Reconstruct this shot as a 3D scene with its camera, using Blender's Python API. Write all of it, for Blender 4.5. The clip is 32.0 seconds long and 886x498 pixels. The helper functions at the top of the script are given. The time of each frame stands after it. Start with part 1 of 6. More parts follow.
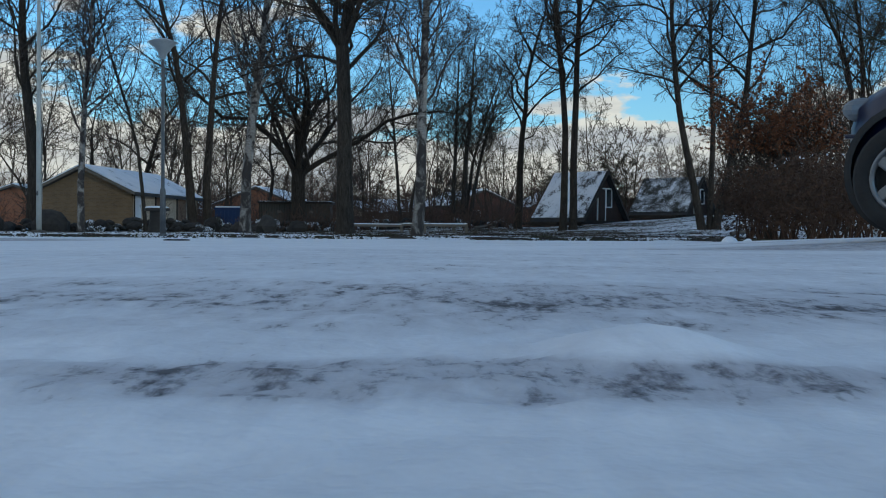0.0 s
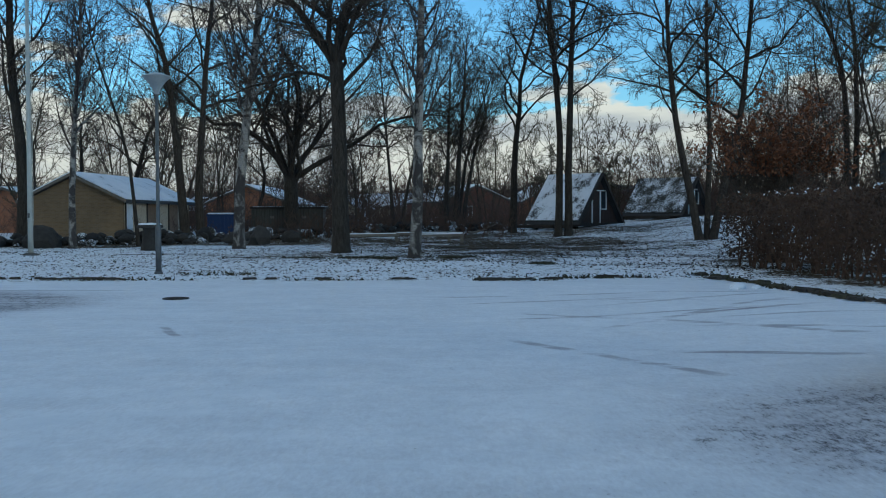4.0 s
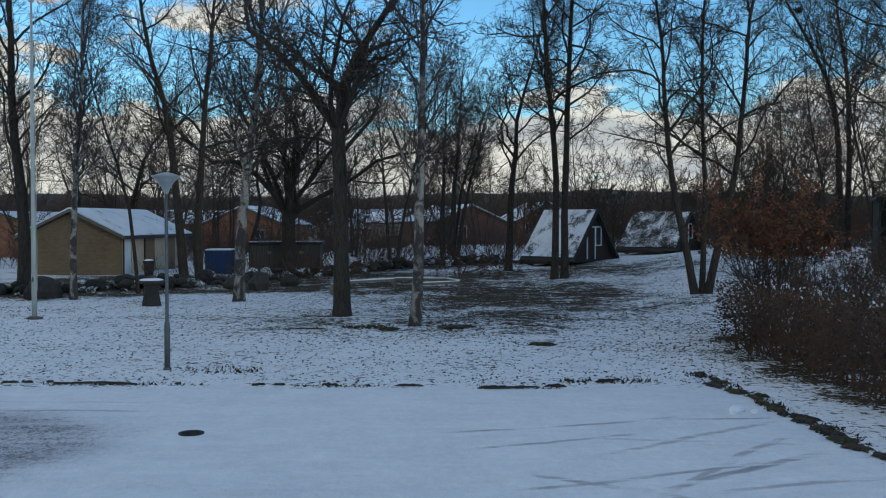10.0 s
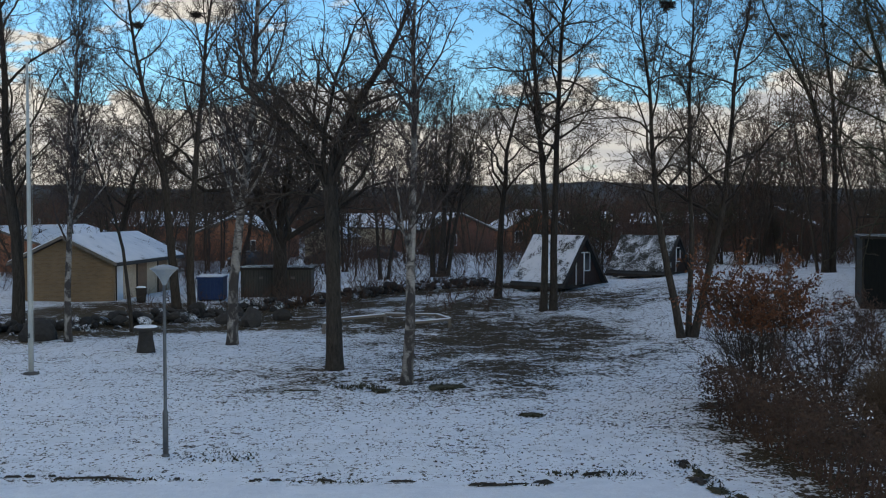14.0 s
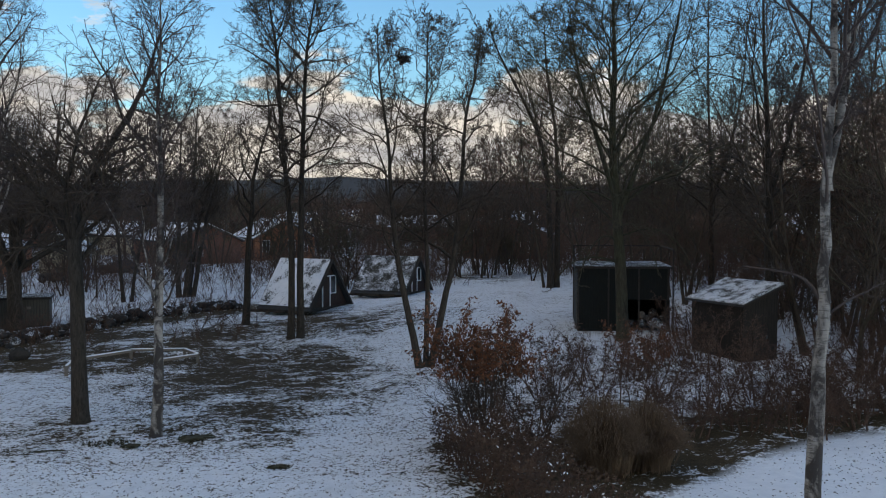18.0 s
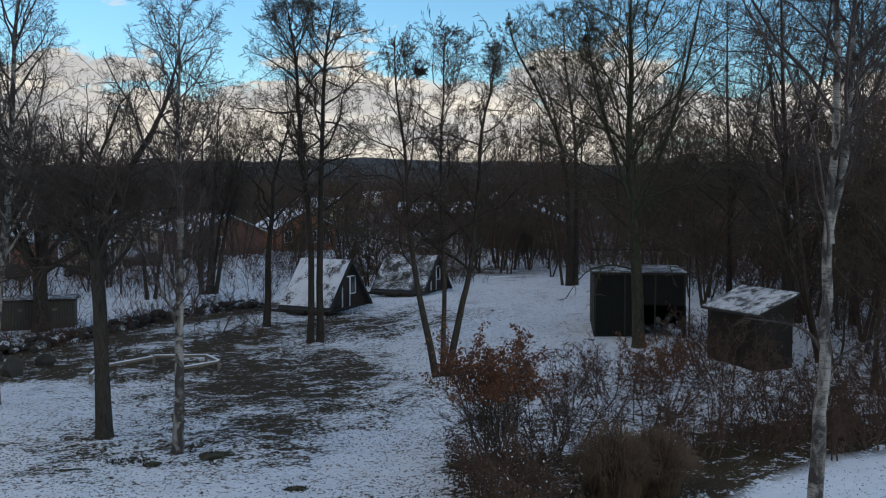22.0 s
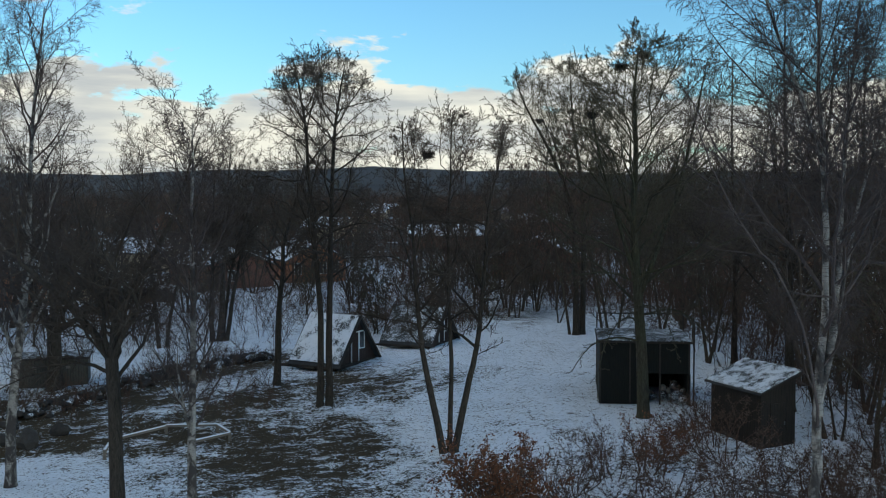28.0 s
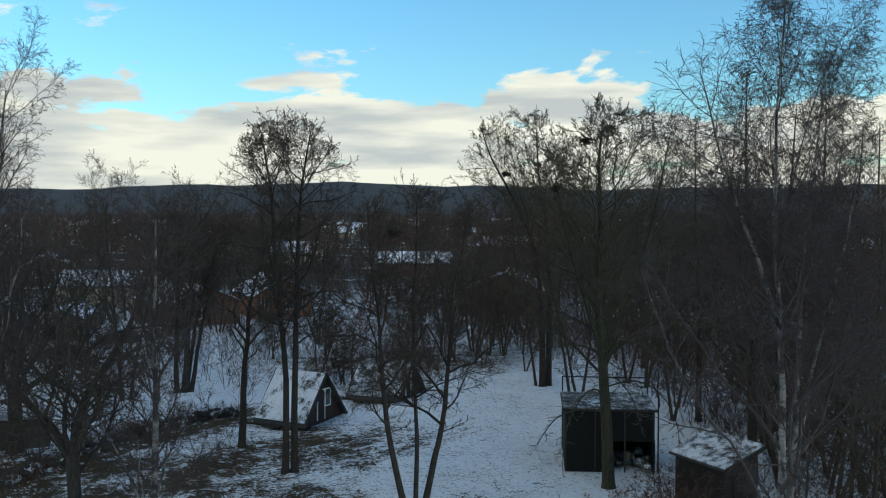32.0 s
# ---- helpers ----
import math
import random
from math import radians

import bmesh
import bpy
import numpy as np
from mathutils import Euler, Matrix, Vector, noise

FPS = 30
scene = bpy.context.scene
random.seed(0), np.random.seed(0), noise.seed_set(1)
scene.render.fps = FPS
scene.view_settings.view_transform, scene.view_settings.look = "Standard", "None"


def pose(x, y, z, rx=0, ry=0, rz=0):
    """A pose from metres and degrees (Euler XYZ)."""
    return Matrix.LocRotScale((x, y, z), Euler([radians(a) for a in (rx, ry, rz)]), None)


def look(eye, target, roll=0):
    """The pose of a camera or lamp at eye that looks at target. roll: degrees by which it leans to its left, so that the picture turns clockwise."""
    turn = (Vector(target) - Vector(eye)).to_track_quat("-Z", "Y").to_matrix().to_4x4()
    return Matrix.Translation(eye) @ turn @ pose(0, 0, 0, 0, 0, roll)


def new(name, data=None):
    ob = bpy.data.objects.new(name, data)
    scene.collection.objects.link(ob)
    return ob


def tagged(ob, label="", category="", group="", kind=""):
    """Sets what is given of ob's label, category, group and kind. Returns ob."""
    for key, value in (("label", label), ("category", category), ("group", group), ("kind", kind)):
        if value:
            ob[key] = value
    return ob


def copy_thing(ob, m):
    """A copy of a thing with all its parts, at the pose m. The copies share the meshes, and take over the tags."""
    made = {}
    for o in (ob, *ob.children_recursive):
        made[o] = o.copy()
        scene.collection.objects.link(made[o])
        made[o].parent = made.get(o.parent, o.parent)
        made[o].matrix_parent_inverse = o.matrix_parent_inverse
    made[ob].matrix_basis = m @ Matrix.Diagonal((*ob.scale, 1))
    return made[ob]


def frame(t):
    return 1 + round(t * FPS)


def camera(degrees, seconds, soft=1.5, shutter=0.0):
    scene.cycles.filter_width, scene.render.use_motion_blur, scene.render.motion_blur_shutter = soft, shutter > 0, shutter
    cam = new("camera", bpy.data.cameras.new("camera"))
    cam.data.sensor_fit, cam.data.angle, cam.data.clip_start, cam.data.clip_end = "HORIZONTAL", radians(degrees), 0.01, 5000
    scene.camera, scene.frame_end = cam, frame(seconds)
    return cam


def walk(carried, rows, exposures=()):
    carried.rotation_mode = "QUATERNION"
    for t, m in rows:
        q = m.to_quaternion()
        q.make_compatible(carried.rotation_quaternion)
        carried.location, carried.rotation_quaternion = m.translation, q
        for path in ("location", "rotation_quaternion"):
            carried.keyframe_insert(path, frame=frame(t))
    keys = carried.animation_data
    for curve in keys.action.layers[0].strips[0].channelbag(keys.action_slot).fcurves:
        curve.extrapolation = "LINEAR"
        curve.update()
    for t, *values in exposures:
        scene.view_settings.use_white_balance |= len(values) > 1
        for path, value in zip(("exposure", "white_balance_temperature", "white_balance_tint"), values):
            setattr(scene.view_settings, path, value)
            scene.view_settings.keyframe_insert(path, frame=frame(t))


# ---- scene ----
cam = camera(48.0, 32.0, 1.1)
PATH = [
    (0, (0.990, 1.326, 0.166), (0.951, 3.325, 0.129), 0.4),
    (0.5, (0.992, 1.378, 0.170), (0.949, 3.377, 0.129), 0.3),
    (1, (0.994, 1.417, 0.189), (0.955, 3.415, 0.108), 0.5),
    (1.5, (0.962, 1.516, 0.280), (0.925, 3.515, 0.220), -0.1),
    (2, (0.916, 1.616, 0.462), (0.885, 3.615, 0.404), -0.2),
    (2.5, (0.876, 1.58, 0.684), (0.855, 3.579, 0.63), -0.1),
    (4.5, (0.749, 1.658, 1.217), (0.728, 3.657, 1.154), -0.2),
    (5, (0.712, 1.674, 1.373), (0.693, 3.673, 1.315), -0.0),
    (5.5, (0.709, 1.671, 1.553), (0.69, 3.671, 1.51), 0.2),
    (6, (0.683, 1.606, 1.693), (0.66, 3.605, 1.649), -0.0),
    (6.5, (0.662, 1.596, 1.849), (0.637, 3.596, 1.797), -0.2),
    (7, (0.636, 1.535, 1.987), (0.608, 3.534, 1.931), -0.4),
    (7.5, (0.612, 1.466, 2.131), (0.584, 3.465, 2.071), -0.3),
    (8, (0.61, 1.451, 2.279), (0.585, 3.45, 2.22), -0.2),
    (8.5, (0.613, 1.422, 2.428), (0.594, 3.421, 2.369), -0.0),
    (9, (0.596, 1.383, 2.605), (0.579, 3.382, 2.545), -0.1),
    (9.5, (0.579, 1.345, 2.79), (0.567, 3.344, 2.733), -0.1),
    (10, (0.556, 1.298, 2.99), (0.551, 3.297, 2.935), 0.0),
    (10.5, (0.533, 1.25, 3.254), (0.533, 3.249, 3.203), -0.0),
    (11, (0.53, 1.19, 3.457), (0.53, 3.189, 3.4), -0.2),
    (11.5, (0.542, 1.152, 3.712), (0.545, 3.151, 3.66), -0.1),
    (12, (0.563, 1.111, 3.944), (0.572, 3.11, 3.903), 0.0),
    (12.5, (0.556, 1.034, 4.221), (0.569, 3.033, 4.178), 0.1),
    (13, (0.546, 0.987, 4.523), (0.563, 2.986, 4.477), 0.0),
    (13.5, (0.51, 0.914, 4.795), (0.526, 2.913, 4.733), 0.1),
    (15.5, (0.59, 0.464, 5.888), (0.606, 2.462, 5.806), -0.1),
    (16, (0.601, 0.214, 6.23), (0.714, 2.21, 6.157), -0.0),
    (16.5, (0.504, -0.376, 6.521), (0.847, 1.593, 6.446), -0.1),
    (17, (0.486, -0.919, 6.771), (0.941, 1.027, 6.687), 0.4),
    (17.5, (0.395, -0.972, 6.895), (0.907, 0.96, 6.816), -0.0),
    (18, (0.425, -0.992, 6.917), (0.937, 0.939, 6.832), 0.0),
    (18.5, (0.444, -1.062, 7.143), (0.956, 0.868, 7.036), 0.1),
    (19, (0.495, -1.118, 7.207), (1.001, 0.812, 7.068), 0.0),
    (19.5, (0.487, -1.164, 7.335), (0.981, 0.768, 7.188), 0.2),
    (20, (0.518, -1.198, 7.456), (1.003, 0.736, 7.302), 0.0),
    (20.5, (0.517, -1.254, 7.528), (0.998, 0.681, 7.38), 0.1),
    (21, (0.57, -1.312, 7.733), (1.047, 0.625, 7.593), -0.1),
    (21.5, (0.56, -1.335, 7.96), (1.034, 0.603, 7.818), -0.0),
    (22, (0.588, -1.425, 8.21), (1.055, 0.516, 8.085), -0.1),
    (22.5, (0.568, -1.381, 8.367), (1.033, 0.561, 8.247), -0.0),
    (23, (0.513, -1.359, 8.514), (0.979, 0.583, 8.416), -0.1),
    (23.5, (0.51, -1.443, 8.655), (0.981, 0.498, 8.563), -0.0),
    (24, (0.408, -1.394, 8.833), (0.884, 0.546, 8.746), -0.1),
    (24.5, (0.434, -1.404, 8.915), (0.902, 0.538, 8.819), 0.2),
    (25, (0.494, -1.465, 9.191), (0.952, 0.48, 9.089), 0.1),
    (25.5, (0.51, -1.615, 9.444), (0.962, 0.331, 9.352), 0.0),
    (27.5, (0.644, -1.933, 11.031), (1.096, 0.012, 10.919), 0.0),
    (28, (0.575, -1.996, 11.265), (1.023, -0.05, 11.155), -0.1),
    (28.5, (0.692, -2.056, 11.618), (1.134, -0.108, 11.513), 0.1),
    (29, (0.728, -2.081, 11.939), (1.167, -0.132, 11.85), 0.1),
    (29.5, (0.703, -2.178, 12.246), (1.142, -0.228, 12.165), -0.0),
    (30, (0.725, -2.225, 12.565), (1.163, -0.276, 12.486), 0.1),
    (30.5, (0.769, -2.305, 12.843), (1.206, -0.355, 12.759), -0.1),
    (31, (0.809, -2.416, 13.157), (1.243, -0.466, 13.075), -0.2),
    (31.5, (0.881, -2.363, 13.537), (1.314, -0.412, 13.457), 0.2),
    (32, (0.709, -1.963, 13.967), (1.219, -0.031, 13.885), -0.0),
]
# stops, white balance and tint by the clip's own camera
EXPOSURES = [
    (0.0, 0.48, 5860, 0), (5.0, 0.53, 5720, -5), (9.0, 0.58, 5930, -1), (13.0, 0.64, 6280, 5), (17.0, 0.72, 6650, 8), (21.0, 0.75, 6550, 7), (25.0, 0.8, 6350, 3), (32.0, 0.83, 6170, -4),
]
walk(cam, [(t, look(eye, target, roll)) for t, eye, target, roll in PATH], EXPOSURES)

# light
SKY, SUN_UP, SUN_TURN, SUN_POWER = 0.15, 9.0, 130.0, 0.3
SKY_TINT, CLOUD_LIGHT, CLOUD_DARK = (0.82, 0.96, 1.07), (3.75, 3.4, 3.0), (2.25, 2.2, 2.25)
CLOUD_AT = (0.3, 0.0, 0.2)

# ---- world and sun ----
world = bpy.data.worlds.new("winter_sky")
scene.world = world
world.use_nodes = True
wn, wl = world.node_tree.nodes, world.node_tree.links
wn.clear()


def wnode(kind, **kw):
    n = wn.new(kind)
    for k, v in kw.items():
        n.inputs[k].default_value = v
    return n


w_out = wnode("ShaderNodeOutputWorld")
w_bg = wnode("ShaderNodeBackground", Strength=SKY)
w_sky = wnode("ShaderNodeTexSky")
w_sky.sky_type, w_sky.sun_disc = "NISHITA", False
w_sky.sun_elevation, w_sky.sun_rotation = radians(SUN_UP), radians(SUN_TURN)
w_sky.air_density, w_sky.dust_density, w_sky.ozone_density = 1.0, 0.4, 3.0
w_tc = wnode("ShaderNodeTexCoord")
w_sep = wnode("ShaderNodeSeparateXYZ")
wl.new(w_tc.outputs["Generated"], w_sep.inputs[0])
# clouds: a bank low over the horizon with a ragged top, thin scraps higher up
w_map = wnode("ShaderNodeMapping", Scale=(3.0, 3.0, 8.5), Location=CLOUD_AT)
wl.new(w_tc.outputs["Generated"], w_map.inputs["Vector"])
w_noise = wnode("ShaderNodeTexNoise", Scale=2.3, Detail=10.0, Roughness=0.58, Distortion=0.2)
wl.new(w_map.outputs[0], w_noise.inputs["Vector"])
w_high = wn.new("ShaderNodeValToRGB")
w_high.color_ramp.elements[0].position, w_high.color_ramp.elements[1].position = 0.02, 0.60
w_high.color_ramp.elements[0].color, w_high.color_ramp.elements[1].color = (0.74,) * 3 + (1,), (0.42,) * 3 + (1,)
for at, v in ((0.034, 0.62), (0.044, 0.54), (0.06, 0.66), (0.09, 0.57), (0.120, 0.385), (0.165, 0.32), (0.30, 0.31), (0.45, 0.405)):
    w_high.color_ramp.elements.new(at).color = (v, v, v, 1)
wl.new(w_sep.outputs["Z"], w_high.inputs[0])
w_sum = wn.new("ShaderNodeMath")
wl.new(w_noise.outputs["Fac"], w_sum.inputs[0])
wl.new(w_high.outputs[0], w_sum.inputs[1])
# more cloud towards the west
w_west = wn.new("ShaderNodeMath")
w_west.operation = "MULTIPLY_ADD"
w_west.inputs[1].default_value = -0.12
wl.new(w_sep.outputs["X"], w_west.inputs[0])
wl.new(w_sum.outputs[0], w_west.inputs[2])
w_mask = wn.new("ShaderNodeValToRGB")
w_mask.color_ramp.elements[0].position, w_mask.color_ramp.elements[1].position = 0.925, 0.975
wl.new(w_west.outputs[0], w_mask.inputs[0])
w_map2 = wnode("ShaderNodeMapping", Scale=(2.4, 2.4, 16.0), Location=(1.7, 0.4, 0.63))
wl.new(w_tc.outputs["Generated"], w_map2.inputs["Vector"])
w_noise2 = wnode("ShaderNodeTexNoise", Scale=2.0, Detail=6.0, Roughness=0.5)
wl.new(w_map2.outputs[0], w_noise2.inputs["Vector"])
w_tone = wn.new("ShaderNodeValToRGB")
w_tone.color_ramp.elements[0].position, w_tone.color_ramp.elements[1].position = 0.36, 0.54
w_tone.color_ramp.elements[0].color, w_tone.color_ramp.elements[1].color = (*CLOUD_DARK, 1), (*CLOUD_LIGHT, 1)
wl.new(w_noise2.outputs["Fac"], w_tone.inputs[0])
w_tint = wn.new("ShaderNodeMix")
w_tint.data_type, w_tint.blend_type = "RGBA", "MULTIPLY"
w_tint.inputs["Factor"].default_value = 1.0
wl.new(w_sky.outputs[0], w_tint.inputs["A"])
w_tint.inputs["B"].default_value = (*SKY_TINT, 1)
w_mix = wn.new("ShaderNodeMix")
w_mix.data_type = "RGBA"
wl.new(w_mask.outputs["Color"], w_mix.inputs["Factor"])
wl.new(w_tint.outputs["Result"], w_mix.inputs["A"])
wl.new(w_tone.outputs["Color"], w_mix.inputs["B"])
wl.new(w_mix.outputs["Result"], w_bg.inputs["Color"])
wl.new(w_bg.outputs[0], w_out.inputs[0])

sun = new("sun", bpy.data.lights.new("sun", "SUN"))
sun.data.energy, sun.data.angle, sun.data.color = SUN_POWER, radians(14), (1.0, 0.9, 0.78)
sun.matrix_world = look((0, 0, 0), (-math.sin(radians(SUN_TURN)) * math.cos(radians(SUN_UP)),
                                    -math.cos(radians(SUN_TURN)) * math.cos(radians(SUN_UP)), -math.sin(radians(SUN_UP))))


# ---- materials ----
class Nodes:
    """A material with a Principled shader and a few short helpers."""

    def __init__(self, name, rough=0.8, metal=0.0, spec=0.5):
        self.mat = bpy.data.materials.new(name)
        self.mat.use_nodes = True
        self.t = self.mat.node_tree
        self.b = self.t.nodes["Principled BSDF"]
        self.b.inputs["Roughness"].default_value = rough
        self.b.inputs["Metallic"].default_value = metal
        self.b.inputs["Specular IOR Level"].default_value = spec
        self.geo = self.t.nodes.new("ShaderNodeNewGeometry")
        self.tc = self.t.nodes.new("ShaderNodeTexCoord")

    def link(self, a, b):
        self.t.links.new(a, b)
        return a

    def where(self, scale=(1, 1, 1), local=False):
        m = self.t.nodes.new("ShaderNodeMapping")
        m.inputs["Scale"].default_value = scale
        self.link(self.tc.outputs["Object"] if local else self.geo.outputs["Position"], m.inputs["Vector"])
        return m.outputs[0]

    def noise(self, scale, detail=4, rough=0.55, at=None, distort=0.0):
        n = self.t.nodes.new("ShaderNodeTexNoise")
        n.inputs["Scale"].default_value, n.inputs["Detail"].default_value = scale, detail
        n.inputs["Roughness"].default_value, n.inputs["Distortion"].default_value = rough, distort
        self.link(at if at is not None else self.geo.outputs["Position"], n.inputs["Vector"])
        return n.outputs["Fac"]

    def ramp(self, fac, *stops):
        r = self.t.nodes.new("ShaderNodeValToRGB")
        e = r.color_ramp.elements
        while len(e) < len(stops):
            e.new(0.5)
        for el, (p, c) in zip(e, stops):
            el.position = p
            el.color = (c, c, c, 1) if isinstance(c, (int, float)) else (*c, 1)
        self.link(fac, r.inputs[0])
        return r.outputs["Color"]

    def math(self, op, a, b=0.5, clamp=False):
        m = self.t.nodes.new("ShaderNodeMath")
        m.operation, m.use_clamp = op, clamp
        for i, v in enumerate((a, b)):
            if isinstance(v, (int, float)):
                m.inputs[i].default_value = v
            else:
                self.link(v, m.inputs[i])
        return m.outputs[0]

    def mix(self, fac, a, b, blend="MIX"):
        m = self.t.nodes.new("ShaderNodeMix")
        m.data_type, m.blend_type = "RGBA", blend
        for key, v in (("Factor", fac), ("A", a), ("B", b)):
            if isinstance(v, (int, float)):
                m.inputs[key].default_value = v
            elif isinstance(v, tuple):
                m.inputs[key].default_value = (*v, 1)
            else:
                self.link(v, m.inputs[key])
        return m.outputs["Result"]

    def color(self, c):
        self.link(c, self.b.inputs["Base Color"])
        return self

    def bump(self, h, strength=0.4, distance=0.02):
        b = self.t.nodes.new("ShaderNodeBump")
        b.inputs["Strength"].default_value, b.inputs["Distance"].default_value = strength, distance
        self.link(h, b.inputs["Height"])
        self.link(b.outputs[0], self.b.inputs["Normal"])
        return self

    def random(self):
        return self.t.nodes.new("ShaderNodeObjectInfo").outputs["Random"]


def simple(name, dark, light, scale=6.0, rough=0.8, metal=0.0, bump=0.25, stretch=(1, 1, 1), dist=0.01, local=True, per_object=0.0):
    """A surface with coarse and fine variation between two colours."""
    n = Nodes(name, rough, metal)
    at = n.where(stretch, local)
    coarse, fine = n.noise(scale, 5, 0.6, at), n.noise(scale * 9, 3, 0.6, at)
    both = n.math("ADD", n.math("MULTIPLY", coarse, 0.65), n.math("MULTIPLY", fine, 0.35))
    if per_object:
        both = n.math("ADD", both, n.math("MULTIPLY", n.math("SUBTRACT", n.random(), 0.5), per_object))
    n.color(n.ramp(both, (0.32, dark), (0.68, light))).bump(both, bump, dist)
    return n.mat


def bark(name, dark, light, moss=0.0):
    n = Nodes(name, 0.95, 0, 0.2)
    at = n.where((1, 1, 0.22), True)
    ridges, fine, big = n.noise(14, 5, 0.65, at, 0.6), n.noise(70, 3, 0.6, at), n.noise(0.5, 3, 0.5, n.where((1, 1, 1), True))
    both = n.math("ADD", n.math("MULTIPLY", ridges, 0.7), n.math("MULTIPLY", fine, 0.3))
    c = n.ramp(both, (0.35, dark), (0.65, light))
    if moss:
        c = n.mix(n.math("MULTIPLY", n.ramp(big, (0.42, 0.0), (0.62, 1.0)), moss), c, (0.06, 0.07, 0.03))
    n.color(c).bump(both, 0.7, 0.03)
    return n.mat


def birch_bark(name):
    n = Nodes(name, 0.85, 0, 0.3)
    rings, blotch = n.noise(9, 4, 0.6, n.where((0.7, 0.7, 6), True), 0.5), n.noise(2.2, 5, 0.65, n.where((1, 1, 0.7), True), 0.8)
    low = n.t.nodes.new("ShaderNodeSeparateXYZ")
    n.link(n.tc.outputs["Object"], low.inputs[0])
    rough_foot = n.ramp(n.math("MULTIPLY", low.outputs["Z"], 0.25), (0.0, 0.07), (0.9, 0.0))
    dark = n.ramp(n.math("ADD", blotch, rough_foot), (0.43, 0.0), (0.55, 1.0))
    c = n.mix(n.ramp(rings, (0.52, 0.0), (0.6, 0.7)), (0.28, 0.255, 0.225), (0.07, 0.06, 0.05))
    c = n.mix(dark, c, (0.045, 0.038, 0.034))
    n.color(c).bump(n.math("ADD", rings, dark), 0.5, 0.02)
    return n.mat


def brick(name, one, two, mortar, length=0.25, height=0.075):
    """Fine brickwork for walls seen from far off."""
    n = Nodes(name, 0.9)
    b = n.t.nodes.new("ShaderNodeTexBrick")
    s = n.t.nodes.new("ShaderNodeSeparateXYZ")
    n.link(n.tc.outputs["Object"], s.inputs[0])
    j = n.t.nodes.new("ShaderNodeCombineXYZ")
    n.link(n.math("ADD", s.outputs["X"], s.outputs["Y"]), j.inputs[0])
    n.link(s.outputs["Z"], j.inputs[1])
    n.link(j.outputs[0], b.inputs["Vector"])
    b.inputs["Scale"].default_value = 1.0
    b.inputs["Brick Width"].default_value, b.inputs["Row Height"].default_value, b.inputs["Mortar Size"].default_value = length, height, 0.008
    b.inputs["Color1"].default_value, b.inputs["Color2"].default_value, b.inputs["Mortar"].default_value = (*one, 1), (*two, 1), (*mortar, 1)
    stain = n.noise(0.7, 4, 0.6, n.where((1, 1, 0.6), True))
    n.color(n.mix(0.5, b.outputs["Color"], n.ramp(stain, (0.35, (0.55, 0.55, 0.55)), (0.65, (1.0, 1.0, 1.0))), "MULTIPLY")).bump(b.outputs["Fac"], -0.3, 0.01)
    return n.mat


def boards(name, dark, light, width=0.14, rough=0.85):
    """Upright boarding with gaps."""
    n = Nodes(name, rough)
    s = n.t.nodes.new("ShaderNodeSeparateXYZ")
    n.link(n.tc.outputs["Object"], s.inputs[0])
    run = n.math("DIVIDE", n.math("ADD", s.outputs["X"], s.outputs["Y"]), width)
    gap = n.math("GREATER_THAN", n.math("FRACT", run, 0), 0.1)
    grain = n.noise(5, 5, 0.6, n.where((4, 4, 0.35), True))
    n.color(n.mix(n.math("ADD", n.math("MULTIPLY", gap, 0.85), 0.15), (0.008, 0.006, 0.005), n.ramp(grain, (0.3, dark), (0.7, light)))).bump(gap, 0.5, 0.01)
    return n.mat


def snowy(name, under_dark, under_light, cover=0.5, scale=1.2, fine=0.3):
    """Snow that lies broken on a darker surface."""
    n = Nodes(name, 0.75, 0, 0.3)
    a, b = n.noise(scale, 6, 0.62), n.noise(scale * 11, 4, 0.65)
    lay = n.math("ADD", n.math("MULTIPLY", a, 1 - fine), n.math("MULTIPLY", b, fine))
    mask = n.ramp(lay, (0.5 - cover * 0.3, 0.0), (0.56 - cover * 0.3, 1.0))
    c = n.mix(mask, n.ramp(b, (0.35, under_dark), (0.65, under_light)), n.ramp(a, (0.3, (0.68, 0.72, 0.78)), (0.7, (0.84, 0.86, 0.9))))
    n.color(c).bump(mask, 0.4, 0.03)
    return n.mat


M_SNOW = simple("snow", (0.70, 0.74, 0.80), (0.86, 0.88, 0.91), 2.0, 0.6, 0, 0.3, local=False, dist=0.02)
M_BARK = bark("bark", (0.018, 0.015, 0.012), (0.072, 0.058, 0.045))
M_BARK_MOSS = bark("bark_moss", (0.020, 0.018, 0.012), (0.082, 0.072, 0.050), 0.3)
M_BARK_WOOD = bark("bark_wood", (0.030, 0.023, 0.017), (0.10, 0.078, 0.058))
M_TWIG = simple("twig", (0.030, 0.022, 0.016), (0.080, 0.058, 0.042), 3, 0.95, 0, 0.0)
M_TWIG_RED = simple("twig_red", (0.045, 0.026, 0.018), (0.115, 0.066, 0.044), 3, 0.95, 0, 0.0)
M_BIRCH = birch_bark("birch_bark")
M_TWIG_BIRCH = simple("twig_birch", (0.030, 0.022, 0.020), (0.085, 0.062, 0.054), 3, 0.95, 0, 0.0)
M_TWIG_OLIVE = simple("twig_olive", (0.034, 0.028, 0.016), (0.092, 0.076, 0.044), 3, 0.95, 0, 0.0)
M_NEST = simple("nest_sticks", (0.012, 0.010, 0.008), (0.04, 0.03, 0.022), 20, 1, 0, 0.6)
M_BRICK_YELLOW = brick("brick_yellow", (0.165, 0.108, 0.054), (0.22, 0.144, 0.072), (0.21, 0.16, 0.11))
